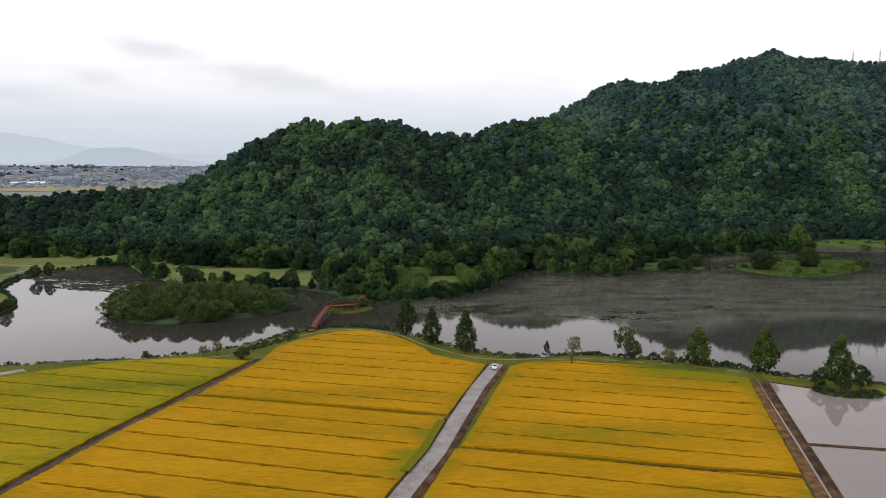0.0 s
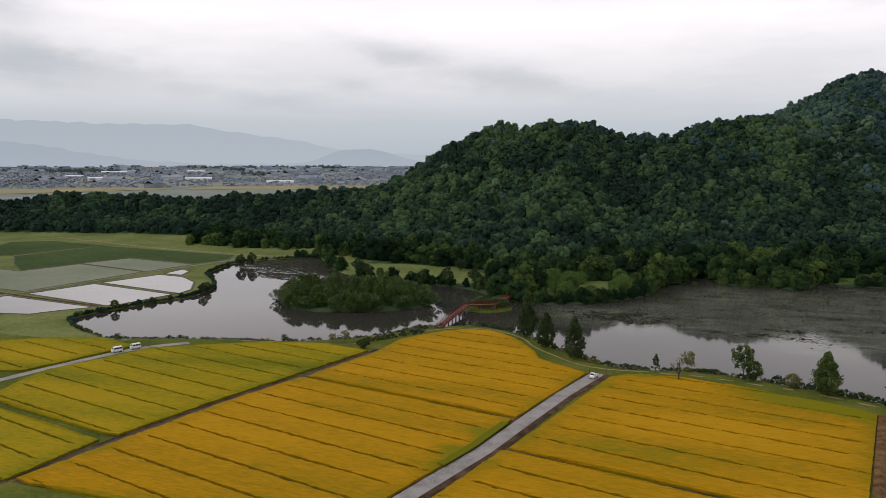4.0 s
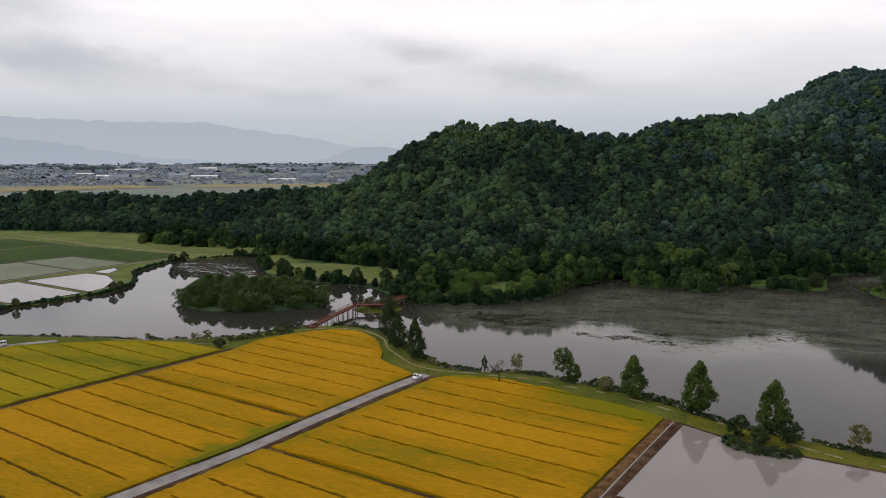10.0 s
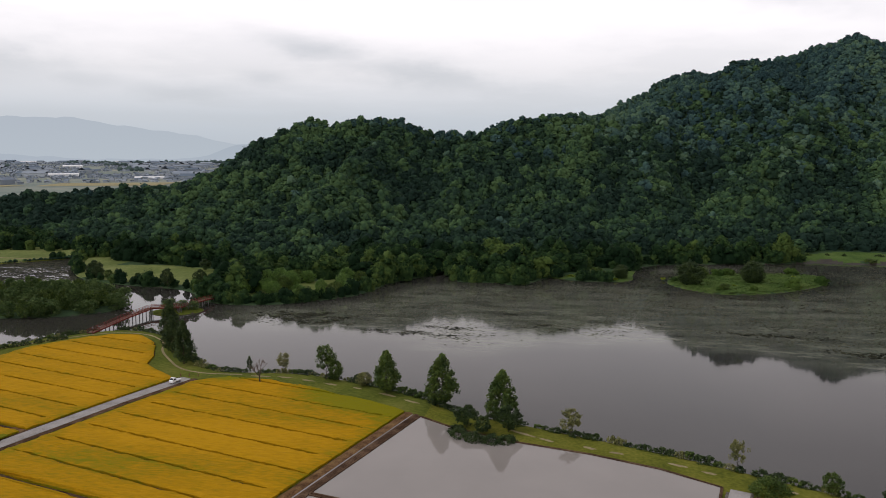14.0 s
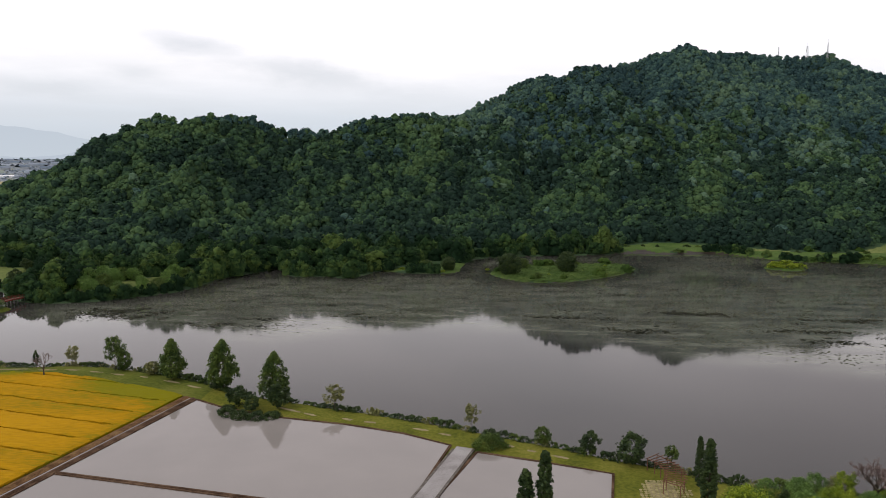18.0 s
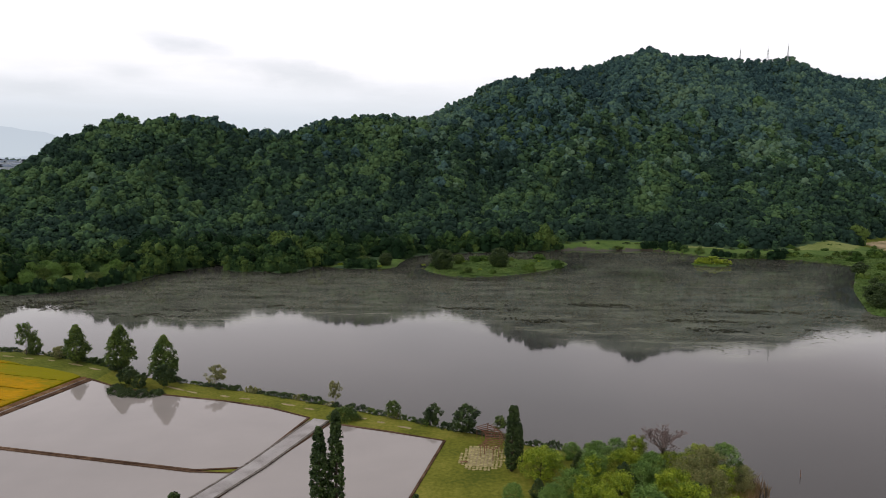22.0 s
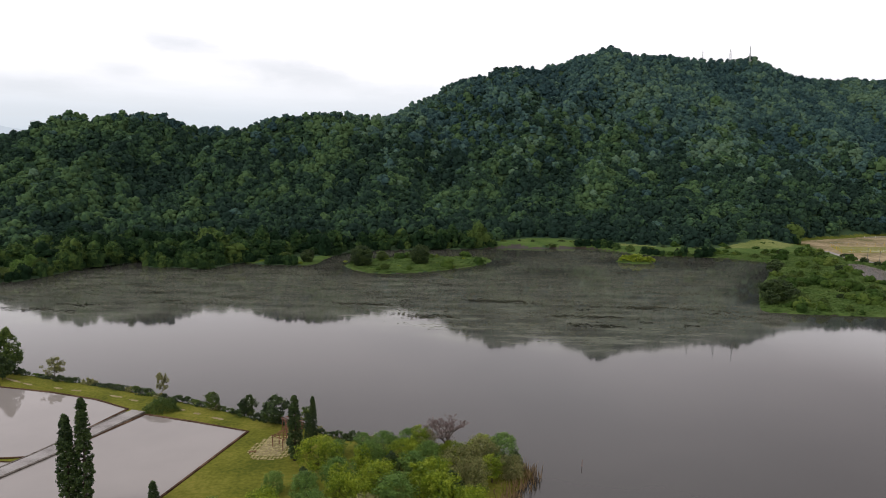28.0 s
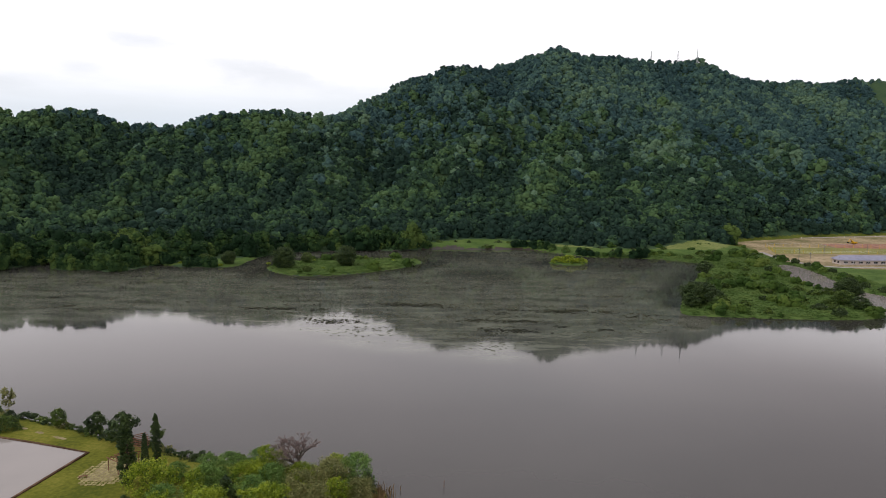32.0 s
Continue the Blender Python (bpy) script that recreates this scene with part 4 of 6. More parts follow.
# far hazy mountains and plain
def far_range(y, x0, x1, tops, mat, label):
    xs = np.linspace(x0, x1, 160)
    z = np.interp(xs, [p[0] for p in tops], [p[1] for p in tops]) + 6 * wavy(xs, xs * 0, 300, 7) + 2.5 * wavy(xs, xs * 0, 90, 8)
    ang = np.arctan2(xs, y)
    X, Y = np.sin(ang) * y, np.cos(ang) * y
    vs = np.concatenate([np.stack([X, Y, np.full(160, -20.0)], 1), np.stack([X, Y, z], 1)])
    i = np.arange(159)
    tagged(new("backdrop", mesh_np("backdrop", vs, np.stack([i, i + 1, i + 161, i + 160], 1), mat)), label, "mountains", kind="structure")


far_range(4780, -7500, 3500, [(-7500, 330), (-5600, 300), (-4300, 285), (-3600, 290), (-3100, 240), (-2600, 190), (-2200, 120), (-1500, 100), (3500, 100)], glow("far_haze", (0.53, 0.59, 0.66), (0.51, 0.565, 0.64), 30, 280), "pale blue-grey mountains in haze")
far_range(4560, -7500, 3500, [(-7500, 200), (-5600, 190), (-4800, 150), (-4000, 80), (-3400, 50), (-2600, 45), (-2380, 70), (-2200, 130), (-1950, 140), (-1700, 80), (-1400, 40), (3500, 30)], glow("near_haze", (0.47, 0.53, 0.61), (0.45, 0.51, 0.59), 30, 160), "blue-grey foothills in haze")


# ---- trees and shrubs ----
def leaf_cloud(r, centres, radii, per, size):
    """Leaf sprays round clump centres: quads turned mostly outwards."""
    n = len(centres)
    c = np.repeat(centres, per, 0)
    k = np.repeat(radii, per)[:, None]
    d = r.normal(size=(n * per, 3))
    d /= np.linalg.norm(d, axis=1)[:, None]
    p = c + d * k * r.uniform(0.45, 1.05, (n * per, 1))
    nrm = d + r.normal(size=d.shape) * 0.45 + np.array([0, 0, 0.35])
    nrm /= np.linalg.norm(nrm, axis=1)[:, None]
    a = np.cross(nrm, r.normal(size=d.shape))
    a /= np.linalg.norm(a, axis=1)[:, None]
    b = np.cross(nrm, a)
    s = size * r.uniform(0.6, 1.3, (n * per, 1))
    q = np.stack([p + a * s, p + b * s * 0.65 + nrm * s * 0.15, p - a * s, p - b * s * 0.65 - nrm * s * 0.1], 1).reshape(-1, 3)
    return q, np.arange(4 * n * per).reshape(-1, 4)


PROFILE = {
    "cone": lambda t: (1 - t) ** 0.72 * np.minimum(1, 0.55 + t * 3),
    "egg": lambda t: np.minimum((t / 0.22 + 0.5) / 1.5, 1) * np.maximum(0, 1 - (np.maximum(t - 0.22, 0) / 0.78) ** 1.25) ** 0.85,
    "round": lambda t: np.sqrt(np.maximum(0, 1 - (2 * t - 1) ** 2)),
    "column": lambda t: (1 - t) ** 0.38 * np.minimum(1, 0.55 + t * 1.8),
    "dome": lambda t: np.sqrt(np.maximum(0, 1 - t ** 2)),
    "open": lambda t: np.sqrt(np.maximum(0, 1 - (1.6 * t - 0.8) ** 2)) * 0.95,
}


def trunk_mesh(r, height, radius, spread, limbs, base):
    bm = bmesh.new()
    lean = Vector((r.uniform(-0.05, 0.05), r.uniform(-0.05, 0.05), 1))
    p, n = Vector((0, 0, -0.15)), 4
    for i in range(n):
        q = p + lean * (height / n) + Vector((r.uniform(-0.1, 0.1), r.uniform(-0.1, 0.1), 0)) * radius * 3
        tube(bm, p, q, radius * (1 - 0.22 * i), radius * (1 - 0.22 * (i + 1)), 7)
        p = q
    for i in range(limbs):
        z = height * (base + (0.92 - base) * i / max(1, limbs))
        a = 2.4 * i + r.uniform(-0.4, 0.4)
        ln = spread * r.uniform(0.55, 0.95) * (1 - 0.5 * i / max(1, limbs))
        s = Vector((0, 0, z))
        m = s + Vector((math.cos(a), math.sin(a), 0.55)) * ln * 0.55
        e = m + Vector((math.cos(a + 0.3), math.sin(a + 0.3), 0.75)) * ln * 0.5
        tube(bm, s, m, radius * 0.42, radius * 0.25, 5), tube(bm, m, e, radius * 0.25, radius * 0.08, 5)
    return bm_mesh("trunk", bm, M_bark, True)


def make_tree(name, label, shape, h, rad, mat, seed, base=0.12, clumps=80, per=26, leaf=0.34, limbs=7, sparse=0.25, category="tree", group=""):
    """A tree at the origin: tapered trunk with limbs, and a crown of leaf sprays in clumps."""
    r = np.random.RandomState(seed)
    t = r.uniform(0, 1, clumps) ** 0.9
    a = r.uniform(0, 6.283, clumps)
    rr = rad * PROFILE[shape](t) * np.sqrt(r.uniform(sparse, 1.0, clumps))
    wob = 1 + 0.18 * np.sin(2 * a + seed) + 0.12 * np.sin(3 * a + 5 * t + seed)
    z0 = h * base
    c = np.stack([np.cos(a) * rr * wob, np.sin(a) * rr * wob, z0 + t * (h - z0) * 0.97], 1)
    k = rad * r.uniform(0.16, 0.30, clumps) * (0.6 + 0.5 * PROFILE[shape](t))
    v, f = leaf_cloud(r, c, k, per, leaf)
    ob = thing(name, Matrix(), label, category, group)
    part("trunk", trunk_mesh(r, h * (0.62 if shape != "column" else 0.8), max(0.08, h * 0.018), rad * 0.85, limbs, max(base, 0.15)), None, ob)
    part("crown", mesh_np("crown", v, f, mat), None, ob)
    return ob


def place(ob, x, y, z=1.0, turn=0.0, s=1.0, sz=None, label=""):
    """Moves the first copy of a thing, or adds another one."""
    m = Matrix.LocRotScale((x, y, z), Euler((0, 0, turn)), (s, s, sz or s))
    if ob.get("used"):
        ob = copy_thing(ob, m @ Matrix.Diagonal((*[1 / k for k in ob.scale], 1)))
    else:
        ob.matrix_basis = m
        ob["used"] = 1
    if label:
        ob["label"] = label
    return ob


def bare_tree(name, label, h, spread, seed, depth=4):
    """A leafless tree: branches that fork again and again."""
    r = random.Random(seed)
    ob = thing(name, Matrix(), label, "tree")
    bm, tw = bmesh.new(), bmesh.new()

    def grow(p, d, ln, rad, k):
        q = p + d * ln
        tube(bm if k > 2 else tw, p, q, max(rad, 0.022), max(rad * 0.7, 0.014), 5 if k > 2 else 3)
        if k == 0:
            return
        for i in range(3 if k > 1 else 4):
            v = Vector((r.uniform(-1, 1), r.uniform(-1, 1), r.uniform(-0.1, 0.9))) * spread + d
            grow(q, v.normalized(), ln * r.uniform(0.62, 0.85), rad * 0.62, k - 1)
    grow(Vector((0, 0, -0.1)), Vector((0, 0, 1)), h * 0.24, h * 0.026, depth)
    part("trunk", bm_mesh("trunk", bm, M_bark), None, ob)
    part("twig_crown", bm_mesh("twig_crown", tw, M_twig), None, ob, "fine brownish leafless twigs")
    return ob


def plant_near_trees():
    cone = [make_tree("lakeside_tree", "dense dark green broad conical tree on the grassy bank", "egg", 13, 4.3, M_leaf_dark if i == 0 else M_leaf, 40 + i, 0.10, 190, 30, 0.30, group="tall trees along the bank") for i in range(3)]
    for k, x, y, s, sz in ((0, -13, 262, 0.85, 1.18), (0, -3.5, 248, 0.78, 1.0), (0, 8, 236, 0.89, 1.12), (1, 80, 222, 0.98, 0.95), (2, 97.5, 215, 1.05, 1.1), (2, 115, 205.5, 0.95, 1.06)):
        place(cone[k], x, y, 0.9, x * 0.7, s, sz)
    rnd = [make_tree("round_tree", "leafy green round-crowned tree", "round", 7, 3.2, m, 60 + i, 0.16, 90, 28, 0.26) for i, m in enumerate((M_leaf_dark, M_leaf, M_leaf_lime, M_leaf_olive))]
    thin = [make_tree("young_tree", "slender young tree with a thin light green crown", "open", 6.5, 2.5, m, 80 + i, 0.35, 50, 34, 0.19, 7, 0.15) for i, m in enumerate((M_leaf_olive, M_leaf))]
    small = make_tree("young_conifer", "small dark upright young tree on the bank", "cone", 5.8, 1.5, M_leaf_dark, 90, 0.1, 50, 24, 0.2)
    place(small, 34, 230, 0.9)
    place(thin[0], 43.5, 233.5, 0.9, 0.4, 0.95), place(thin[1], 59, 229.5, 0.9, 1.0, 1.45, 1.6), place(rnd[1], 62, 229.5, 0.9, 0.3, 0.8, 0.85)
    place(rnd[3], 72, 226, 0.7, 0.5, 0.72, 0.6), place(thin[0], 132.5, 199, 0.9, 2.1, 1.15, 1.0), place(thin[0], 168.3, 187.5, 0.9, 4.0, 0.72, 1.0)
    place(rnd[1], 184.5, 179, 0.8, 1.2, 0.55, 0.66), place(rnd[0], 194.8, 175.5, 0.9, 1.0, 0.66, 0.72), place(rnd[0], 203, 170, 0.9, 2.0, 1.05, 0.98)
    place(thin[1], 211, 168.5, 0.9, 0.6, 0.7, 0.75), place(rnd[0], 107, 200, 0.9, 0.6, 0.85, 0.8), place(rnd[0], 111.5, 197, 0.9, 2.6, 0.7, 0.6), place(rnd[0], 117.5, 199, 0.9, 4.0, 0.9, 0.95)
    bare_tree_near = bare_tree("bare_tree", "small leafless brownish tree beside the barley", 7.4, 0.8, 5)
    place(bare_tree_near, 40.8, 222.6, 0.95, 0, 1.4, 1.2)
    dome = make_tree("rounded_bush", "large clipped dome-shaped dark green bush by the paddies", "dome", 3.3, 4.3, M_leaf, 95, 0.02, 120, 30, 0.22, 3, 0.5, "bush")
    place(dome, 172.5, 177.2, 1.0, 0.0, 0.82, 0.85)
    hedge = make_tree("clipped_hedge_bush", "low spreading dark green bush at the foot of the trees", "dome", 1.9, 3.0, M_leaf_dark, 97, 0.02, 70, 26, 0.2, 3, 0.5, "bush")
    for x, y, s in ((106, 194.2, 0.85), (110, 192.2, 0.9), (114.5, 191.8, 0.85), (118, 192.6, 0.75), (105, 197, 0.7)):
        place(hedge, x, y, 0.95, x, s)
    pop = [make_tree("poplar", "tall narrow dark green columnar poplar", "column", 15, 1.35, M_leaf_dark, 100 + i, 0.04, 380, 26, 0.16, 8, 0.3, group="columnar poplars") for i in range(2)]
    place(pop[0], 212.6, 149.2, 1.0, 0.2, 1.35, 0.97), place(pop[1], 214.6, 153, 1.0, 1.2, 0.7, 0.62), place(pop[1], 214.2, 160, 0.8, 2.2, 0.72, 0.73, "slim lighter green columnar tree at the water's edge")
    place(pop[0], 179.8, 126.0, 1.0, 1.0, 1.45, 1.42), place(pop[1], 176.9, 125.6, 1.0, 2.0, 1.4, 1.22), place(pop[0], 163.3, 95.5, 1.0, 3.0, 1.5, 1.35), place(pop[1], 194.5, 121, 1.0, 3.2, 0.8, 0.55)
    # grove on the spit
    g = random.Random(8)
    kinds = [make_tree("grove_tree", lab, "round", 8, 3.9, m, 110 + i, 0.05, 130, 46, 0.165, 7, 0.15, group="grove on the spit") for i, (m, lab) in enumerate((
        (M_leaf_lime, "bright fresh-green bushy tree in the lakeside grove"), (M_leaf_park, "mid-green bushy tree in the lakeside grove"),
        (M_leaf_olive, "olive-green willow-like tree in the lakeside grove")))]
    kinds += [make_tree("grove_tree", "upright yellow-green young tree in the lakeside grove", "open", 9, 2.6, M_leaf_lime, 118, 0.25, 80, 34, 0.18, 8, 0.15, group="grove on the spit"),
              make_tree("grove_tree", "dark green tangled tree in the lakeside grove", "egg", 8, 3.4, M_leaf_dark, 119, 0.05, 110, 32, 0.2, 8, 0.15, group="grove on the spit")]
    spots = [(218.3, 145.6, 1.05, 0), (224, 137, 0.9, 1), (229, 146, 0.85, 1), (231, 153, 0.75, 1), (236, 149, 0.85, 0), (238, 141, 0.9, 1), (232, 135, 0.95, 0), (243, 136, 0.9, 0),
             (247, 142, 0.95, 2), (252, 146, 1.0, 2), (256.5, 149, 0.9, 1), (252.5, 152, 0.85, 0), (240, 156, 0.72, 2), (236, 157, 0.62, 1), (258, 143, 0.72, 2), (250, 136, 0.95, 2), (244, 129, 1.0, 0),
             (236, 128, 1.0, 1), (227, 128, 1.0, 0), (219, 130, 0.8, 1), (213, 124, 0.85, 0), (222, 121, 1.0, 1), (232, 119, 1.05, 2), (243, 119, 1.0, 1), (250, 125, 0.9, 0), (205, 119, 0.8, 1),
             (197, 117, 0.75, 0), (190, 119.5, 0.6, 0), (226, 156, 0.55, 1), (221, 152, 0.55, 1), (246, 150, 0.75, 0), (241, 146, 0.8, 1), (212, 134, 0.55, 1), (228, 141, 0.95, 3), (239, 152, 0.85, 3), (254, 141, 0.8, 3), (234, 140, 0.85, 4), (227, 150, 0.6, 4), (246, 133, 0.9, 4), (240, 133, 1.0, 3), (217, 137, 0.6, 4), (259, 147, 0.6, 4), (225, 132, 0.9, 3)]
    for x, y, s, k in spots:
        place(kinds[k], x, y, 0.8, g.uniform(0, 6), s * g.uniform(0.95, 1.08), s * g.uniform(0.8, 1.0))
    bare = bare_tree("bare_tree", "wide leafless tree with pinkish-brown twigs in the grove", 11.0, 0.72, 12, 6)
    place(bare, 245, 152.5, 0.3, 0.3, 1.9, 1.12)
    # saplings and bushes on the left bank and dike
    for x, y, s, k in ((-73, 232.5, 0.62, 0), (-77, 231, 0.5, 0), (-93.5, 225.5, 0.45, 1), (-150, 207, 0.5, 1)):
        place(thin[k], x, y, 0.95, x, s * 1.25, s * 1.1)
    place(rnd[0], -63.5, 227.5, 0.95, 0.3, 0.75, 0.5)
    place(rnd[0], -219, 388, 0.95, 0.3, 1.0, 1.0), place(rnd[0], -214, 392, 0.95, 2.3, 0.9, 1.15), place(rnd[0], -184, 302, 0.8, 1.3, 0.62, 0.7), place(rnd[1], -188, 311, 0.8, 1.3, 0.6, 0.55), place(rnd[1], -197, 257, 0.8, 1.3, 0.6, 0.55)
    # islet and spit trees
    lone = make_tree("islet_tree", "dense dark green rounded tree standing in lush grass", "round", 12, 6.2, M_leaf_dark, 66, 0.06, 260, 40, 0.36, 7, 0.2)
    place(lone, 188, 425, 0.5, 0.4, 1.0, 1.0), place(lone, 221.5, 438, 0.5, 2.4, 1.0, 0.98), place(lone, 153, 438, 0.5, 2.4, 0.7, 0.65), place(rnd[1], 203, 412, 0.7, 2.4, 0.8, 0.5), place(rnd[1], 197, 447, 0.7, 0.4, 1.2, 0.9), place(rnd[1], 140, 436, 0.6, 1.4, 1.2, 0.9)
    place(lone, 391, 336, 0.8, 0.4, 1.0, 0.85), place(lone, 398, 345, 0.8, 1.4, 0.8, 0.7), place(rnd[0], 386, 329, 0.8, 2.4, 1.3, 0.9), place(rnd[0], 428, 424, 0.8, 1.4, 1.5, 1.1), place(lone, 465, 345, 0.9, 0.8, 0.9, 0.95)
    place(rnd[1], 459, 338, 0.9, 0.2, 1.5, 1.0), place(rnd[0], 462, 329, 0.9, 2.2, 1.4, 0.8), place(rnd[0], -75, 359, 0.8, 0.1, 1.1, 1.4, "dark bushy pine-like tree on the meadow's edge")
    w = [make_tree("willow", "grey-green bushy willow crowding the small island", "round", 9, 4.4, m, 130 + i, 0.0, 110, 22, 0.32, 7, 0.1, group="willows on the island") for i, m in enumerate((M_willow, M_leaf))]
    r = np.random.RandomState(4)
    X, Y = scatter(-152, -66, 280, 338, 6.8, 11)
    inside = signed(ISLANDS[0], X, Y) < 0.8
    for x, y in zip(X[inside], Y[inside]):
        inland = min(1.0, -float(signed(ISLANDS[0], np.array([x]), np.array([y]))[0]) / 15)
        place(w[int(r.rand() < 0.35)], x, y, 0.1, r.uniform(0, 6), r.uniform(0.7, 1.1), r.uniform(0.6, 1.0) * (0.9 + 0.55 * max(0.0, inland)))
    for x, y, s in ((-44, 311, 0.75), (-38, 311, 0.7), (-34, 314, 0.6), (-47, 313, 0.5)):
        place(w[0], x, y, 0.6, x, s, s * 0.75)
    # park trees on the far bank by the bridge
    park = [make_tree("park_tree", "rounded fresh-green tree on the park bank beyond the bridge", "round", 8, 3.9, m, 140 + i, 0.08, 120, 36, 0.22, 7, 0.15, group="trees in the lakeside park") for i, m in enumerate((M_leaf_park, M_leaf))]
    X, Y = scatter(-45, 30, 332, 395, 9.5, 13)
    s = shore_distance(X, Y)
    for x, y in zip(X[(s > 3)], Y[(s > 3)]):
        if r.rand() < 0.62:
            place(park[int(r.rand() < 0.4)], x, y, 0.9, r.uniform(0, 6), r.uniform(0.8, 1.25), r.uniform(0.75, 1.15))
    # meadow trees
    for x, y, s in ((-128, 376, 1.0), (-134, 380, 1.1), (-119, 373, 0.8), (-110, 372, 0.7), (-100, 371, 0.7), (-140, 390, 1.1), (-95, 369, 0.6), (-84, 412, 1.0), (-64, 372, 1.1), (-59, 362, 1.0)):
        place(rnd[0 if s > 0.9 else 1], x, y, 0.9, x, s, s)


plant_near_trees()


def plant_shrubs():
    """Low shrubs and reeds that line the banks."""
    kinds = [make_tree("bank_shrub", "low dense green shrub at the water's edge", "dome", 1.2, 1.6, m, 150 + i, 0.02, 24, 20, 0.17, 2, 0.3, "shrub", "shrubs along the banks") for i, m in enumerate((M_leaf_dark, M_leaf, M_leaf_olive))]
    r = random.Random(3)
    line = smooth_line(NEAR_SHORE[1:32], False, 30)
    acc, last = 0.0, line[0]
    for p in line[1:]:
        acc += float(np.hypot(*(p - last)))
        last = p
        if acc < 1.7:
            continue
        acc = r.uniform(-0.5, 0.4)
        if r.random() < 0.10 or -49.5 < p[0] < -45:
            continue
        i = int(np.argmin(np.hypot(*(line - p).T)))
        d = line[min(i + 1, len(line) - 1)] - line[max(i - 1, 0)]
        d = d / np.hypot(*d)
        q = p + np.array([d[1], -d[0]]) * r.uniform(0.8, 1.8)
        k = 0 if r.random() < 0.6 else (1 if r.random() < 0.6 else 2)
        s = r.uniform(0.85, 1.45) if q[0] > -60 else r.uniform(0.55, 0.95)
        place(kinds[k], q[0], q[1], 0.45, r.uniform(0, 6), s, s * r.uniform(0.7, 1.3))
    for x, y in ((-67, 238), (-65, 240.5), (-63, 243), (-61, 246), (-58.5, 249.5), (-56, 253), (-54, 256)):
        place(kinds[0], x + 1, y, 0.8, x, 1.25, 1.3)
    dike = smooth_line(FAR_SHORE[26:] + NEAR_SHORE[:2], False, 32)
    g = np.gradient(dike, axis=0)
    g /= np.linalg.norm(g, axis=1)[:, None] + 1e-9
    rr = np.random.RandomState(55)
    q = dike + np.stack([g[:, 1], -g[:, 0]], 1) * rr.uniform(0.3, 1.6, (len(dike), 1))
    woods("dike_shrubs", np.column_stack([q, np.full(len(q), 0.2)]), [crown_template(90 + k, 4, 40, 0.2) for k in range(4)], 0.9, "dark low shrubs and reeds fringing the dike", 56, M_forest, 0.7, (0.4, 1.6), "shrubs")
    # tangle on the eastern spit and marsh
    big = [make_tree("marsh_bush", "rounded green bush on the marshy spit", "dome", 2.6, 2.6, m, 160 + i, 0.02, 50, 22, 0.26, 3, 0.4, "bush", "bushes on the marshy spit") for i, m in enumerate((M_leaf, M_leaf_lime, M_leaf_dark))]
    X, Y = scatter(378, 512, 312, 562, 3.8, 17)
    X2, Y2 = scatter(168, 262, 404, 486, 4.4, 19)
    edge = signed(ISLANDS[1], X2, Y2)
    near_edge = (edge < -0.6) & ((edge > -6) & (wavy(X2, Y2, 18, 44) > 0.35))
    d = shore_distance(X, Y)
    ok = (d > 0.8) & (signed(SPORTS, X, Y) > 3) & (wavy(X, Y, 34, 41) + 0.8 * wavy(X, Y, 12, 42) > 0.75) & (X < 508)
    X, Y = np.concatenate([X[ok], X2[near_edge]]), np.concatenate([Y[ok], Y2[near_edge]])
    woods("marsh_thicket", np.stack([X, Y, np.full(X.shape, 0.5)], 1), [crown_template(50 + k, 6, 60, 0.16) for k in range(5)], 2.6, "rough green thicket of reeds and bushes on the marshy spit", 43, M_marsh, 0.75, (0.4, 1.8), "thicket", 0.0, 0.3)
    gx, gy = scatter(376, 514, 310, 562, 1.6, 27)
    gd = shore_distance(gx, gy)
    ok = (gd > 0.2) & (signed(SPORTS, gx, gy) > 2)
    ix, iy = scatter(165, 262, 402, 476, 1.7, 28)
    isle = signed(ISLANDS[1], ix, iy) < -0.5
    gx, gy, gd = np.concatenate([gx[ok], ix[isle]]), np.concatenate([gy[ok], iy[isle]]), np.concatenate([gd[ok], np.full(isle.sum(), 3.0)])
    woods("marsh_grass", np.stack([gx, gy, np.clip(gd * 0.42, 0, 1) - 0.25], 1), [crown_template(70 + k, 1, 10, 0.45, 0) for k in range(6)], 0.62, "tall lush green grass and sedge on the marshy spit", 44, M_reed, 0.30, (0.4, 1.5), "grass")
    X, Y = scatter(380, 500, 314, 560, 15, 18)
    for x, y, d in zip(X, Y, shore_distance(X, Y)):
        if d > 2.5 and signed(SPORTS, np.array([x]), np.array([y]))[0] > 6 and r.random() < 0.6:
            place(big[0 if r.random() < 0.7 else 2], x, y, 0.8, r.uniform(0, 6), r.uniform(0.7, 1.5), r.uniform(0.7, 1.4))
    for x, y in ((500, 372), (498, 385), (499, 398), (503, 410), (506, 424), (508, 438), (507, 450), (505, 462), (504, 474), (512, 366), (524, 362), (536, 360), (548, 358), (505, 488), (506, 500)):
        place(big[2 if r.random() < 0.5 else 0], x + r.uniform(-1, 3), y, 0.9, x, r.uniform(0.9, 1.3), r.uniform(0.8, 1.3))
    for x, y, sc in ((351, 466, 1.9), (358, 465, 2.4), (365, 464, 1.7), (355, 470, 1.6), (176, 440, 0.6), (210, 425, 0.6), (232, 440, 0.5), (248, 462, 0.55), (200, 455, 0.6), (126, 437, 0.8), (140, 434, 0.6), (150, 432, 0.6)):
        place(big[1], x, y, 0.6, x, sc, sc * 0.7)
    for i in range(12):
        place(big[(0, 2, 0)[i % 3]], 268 + r.uniform(0, 74), 538 + r.uniform(-4, 9), 0.8, i, r.uniform(0.5, 2.1), r.uniform(0.5, 1.5))


plant_shrubs()


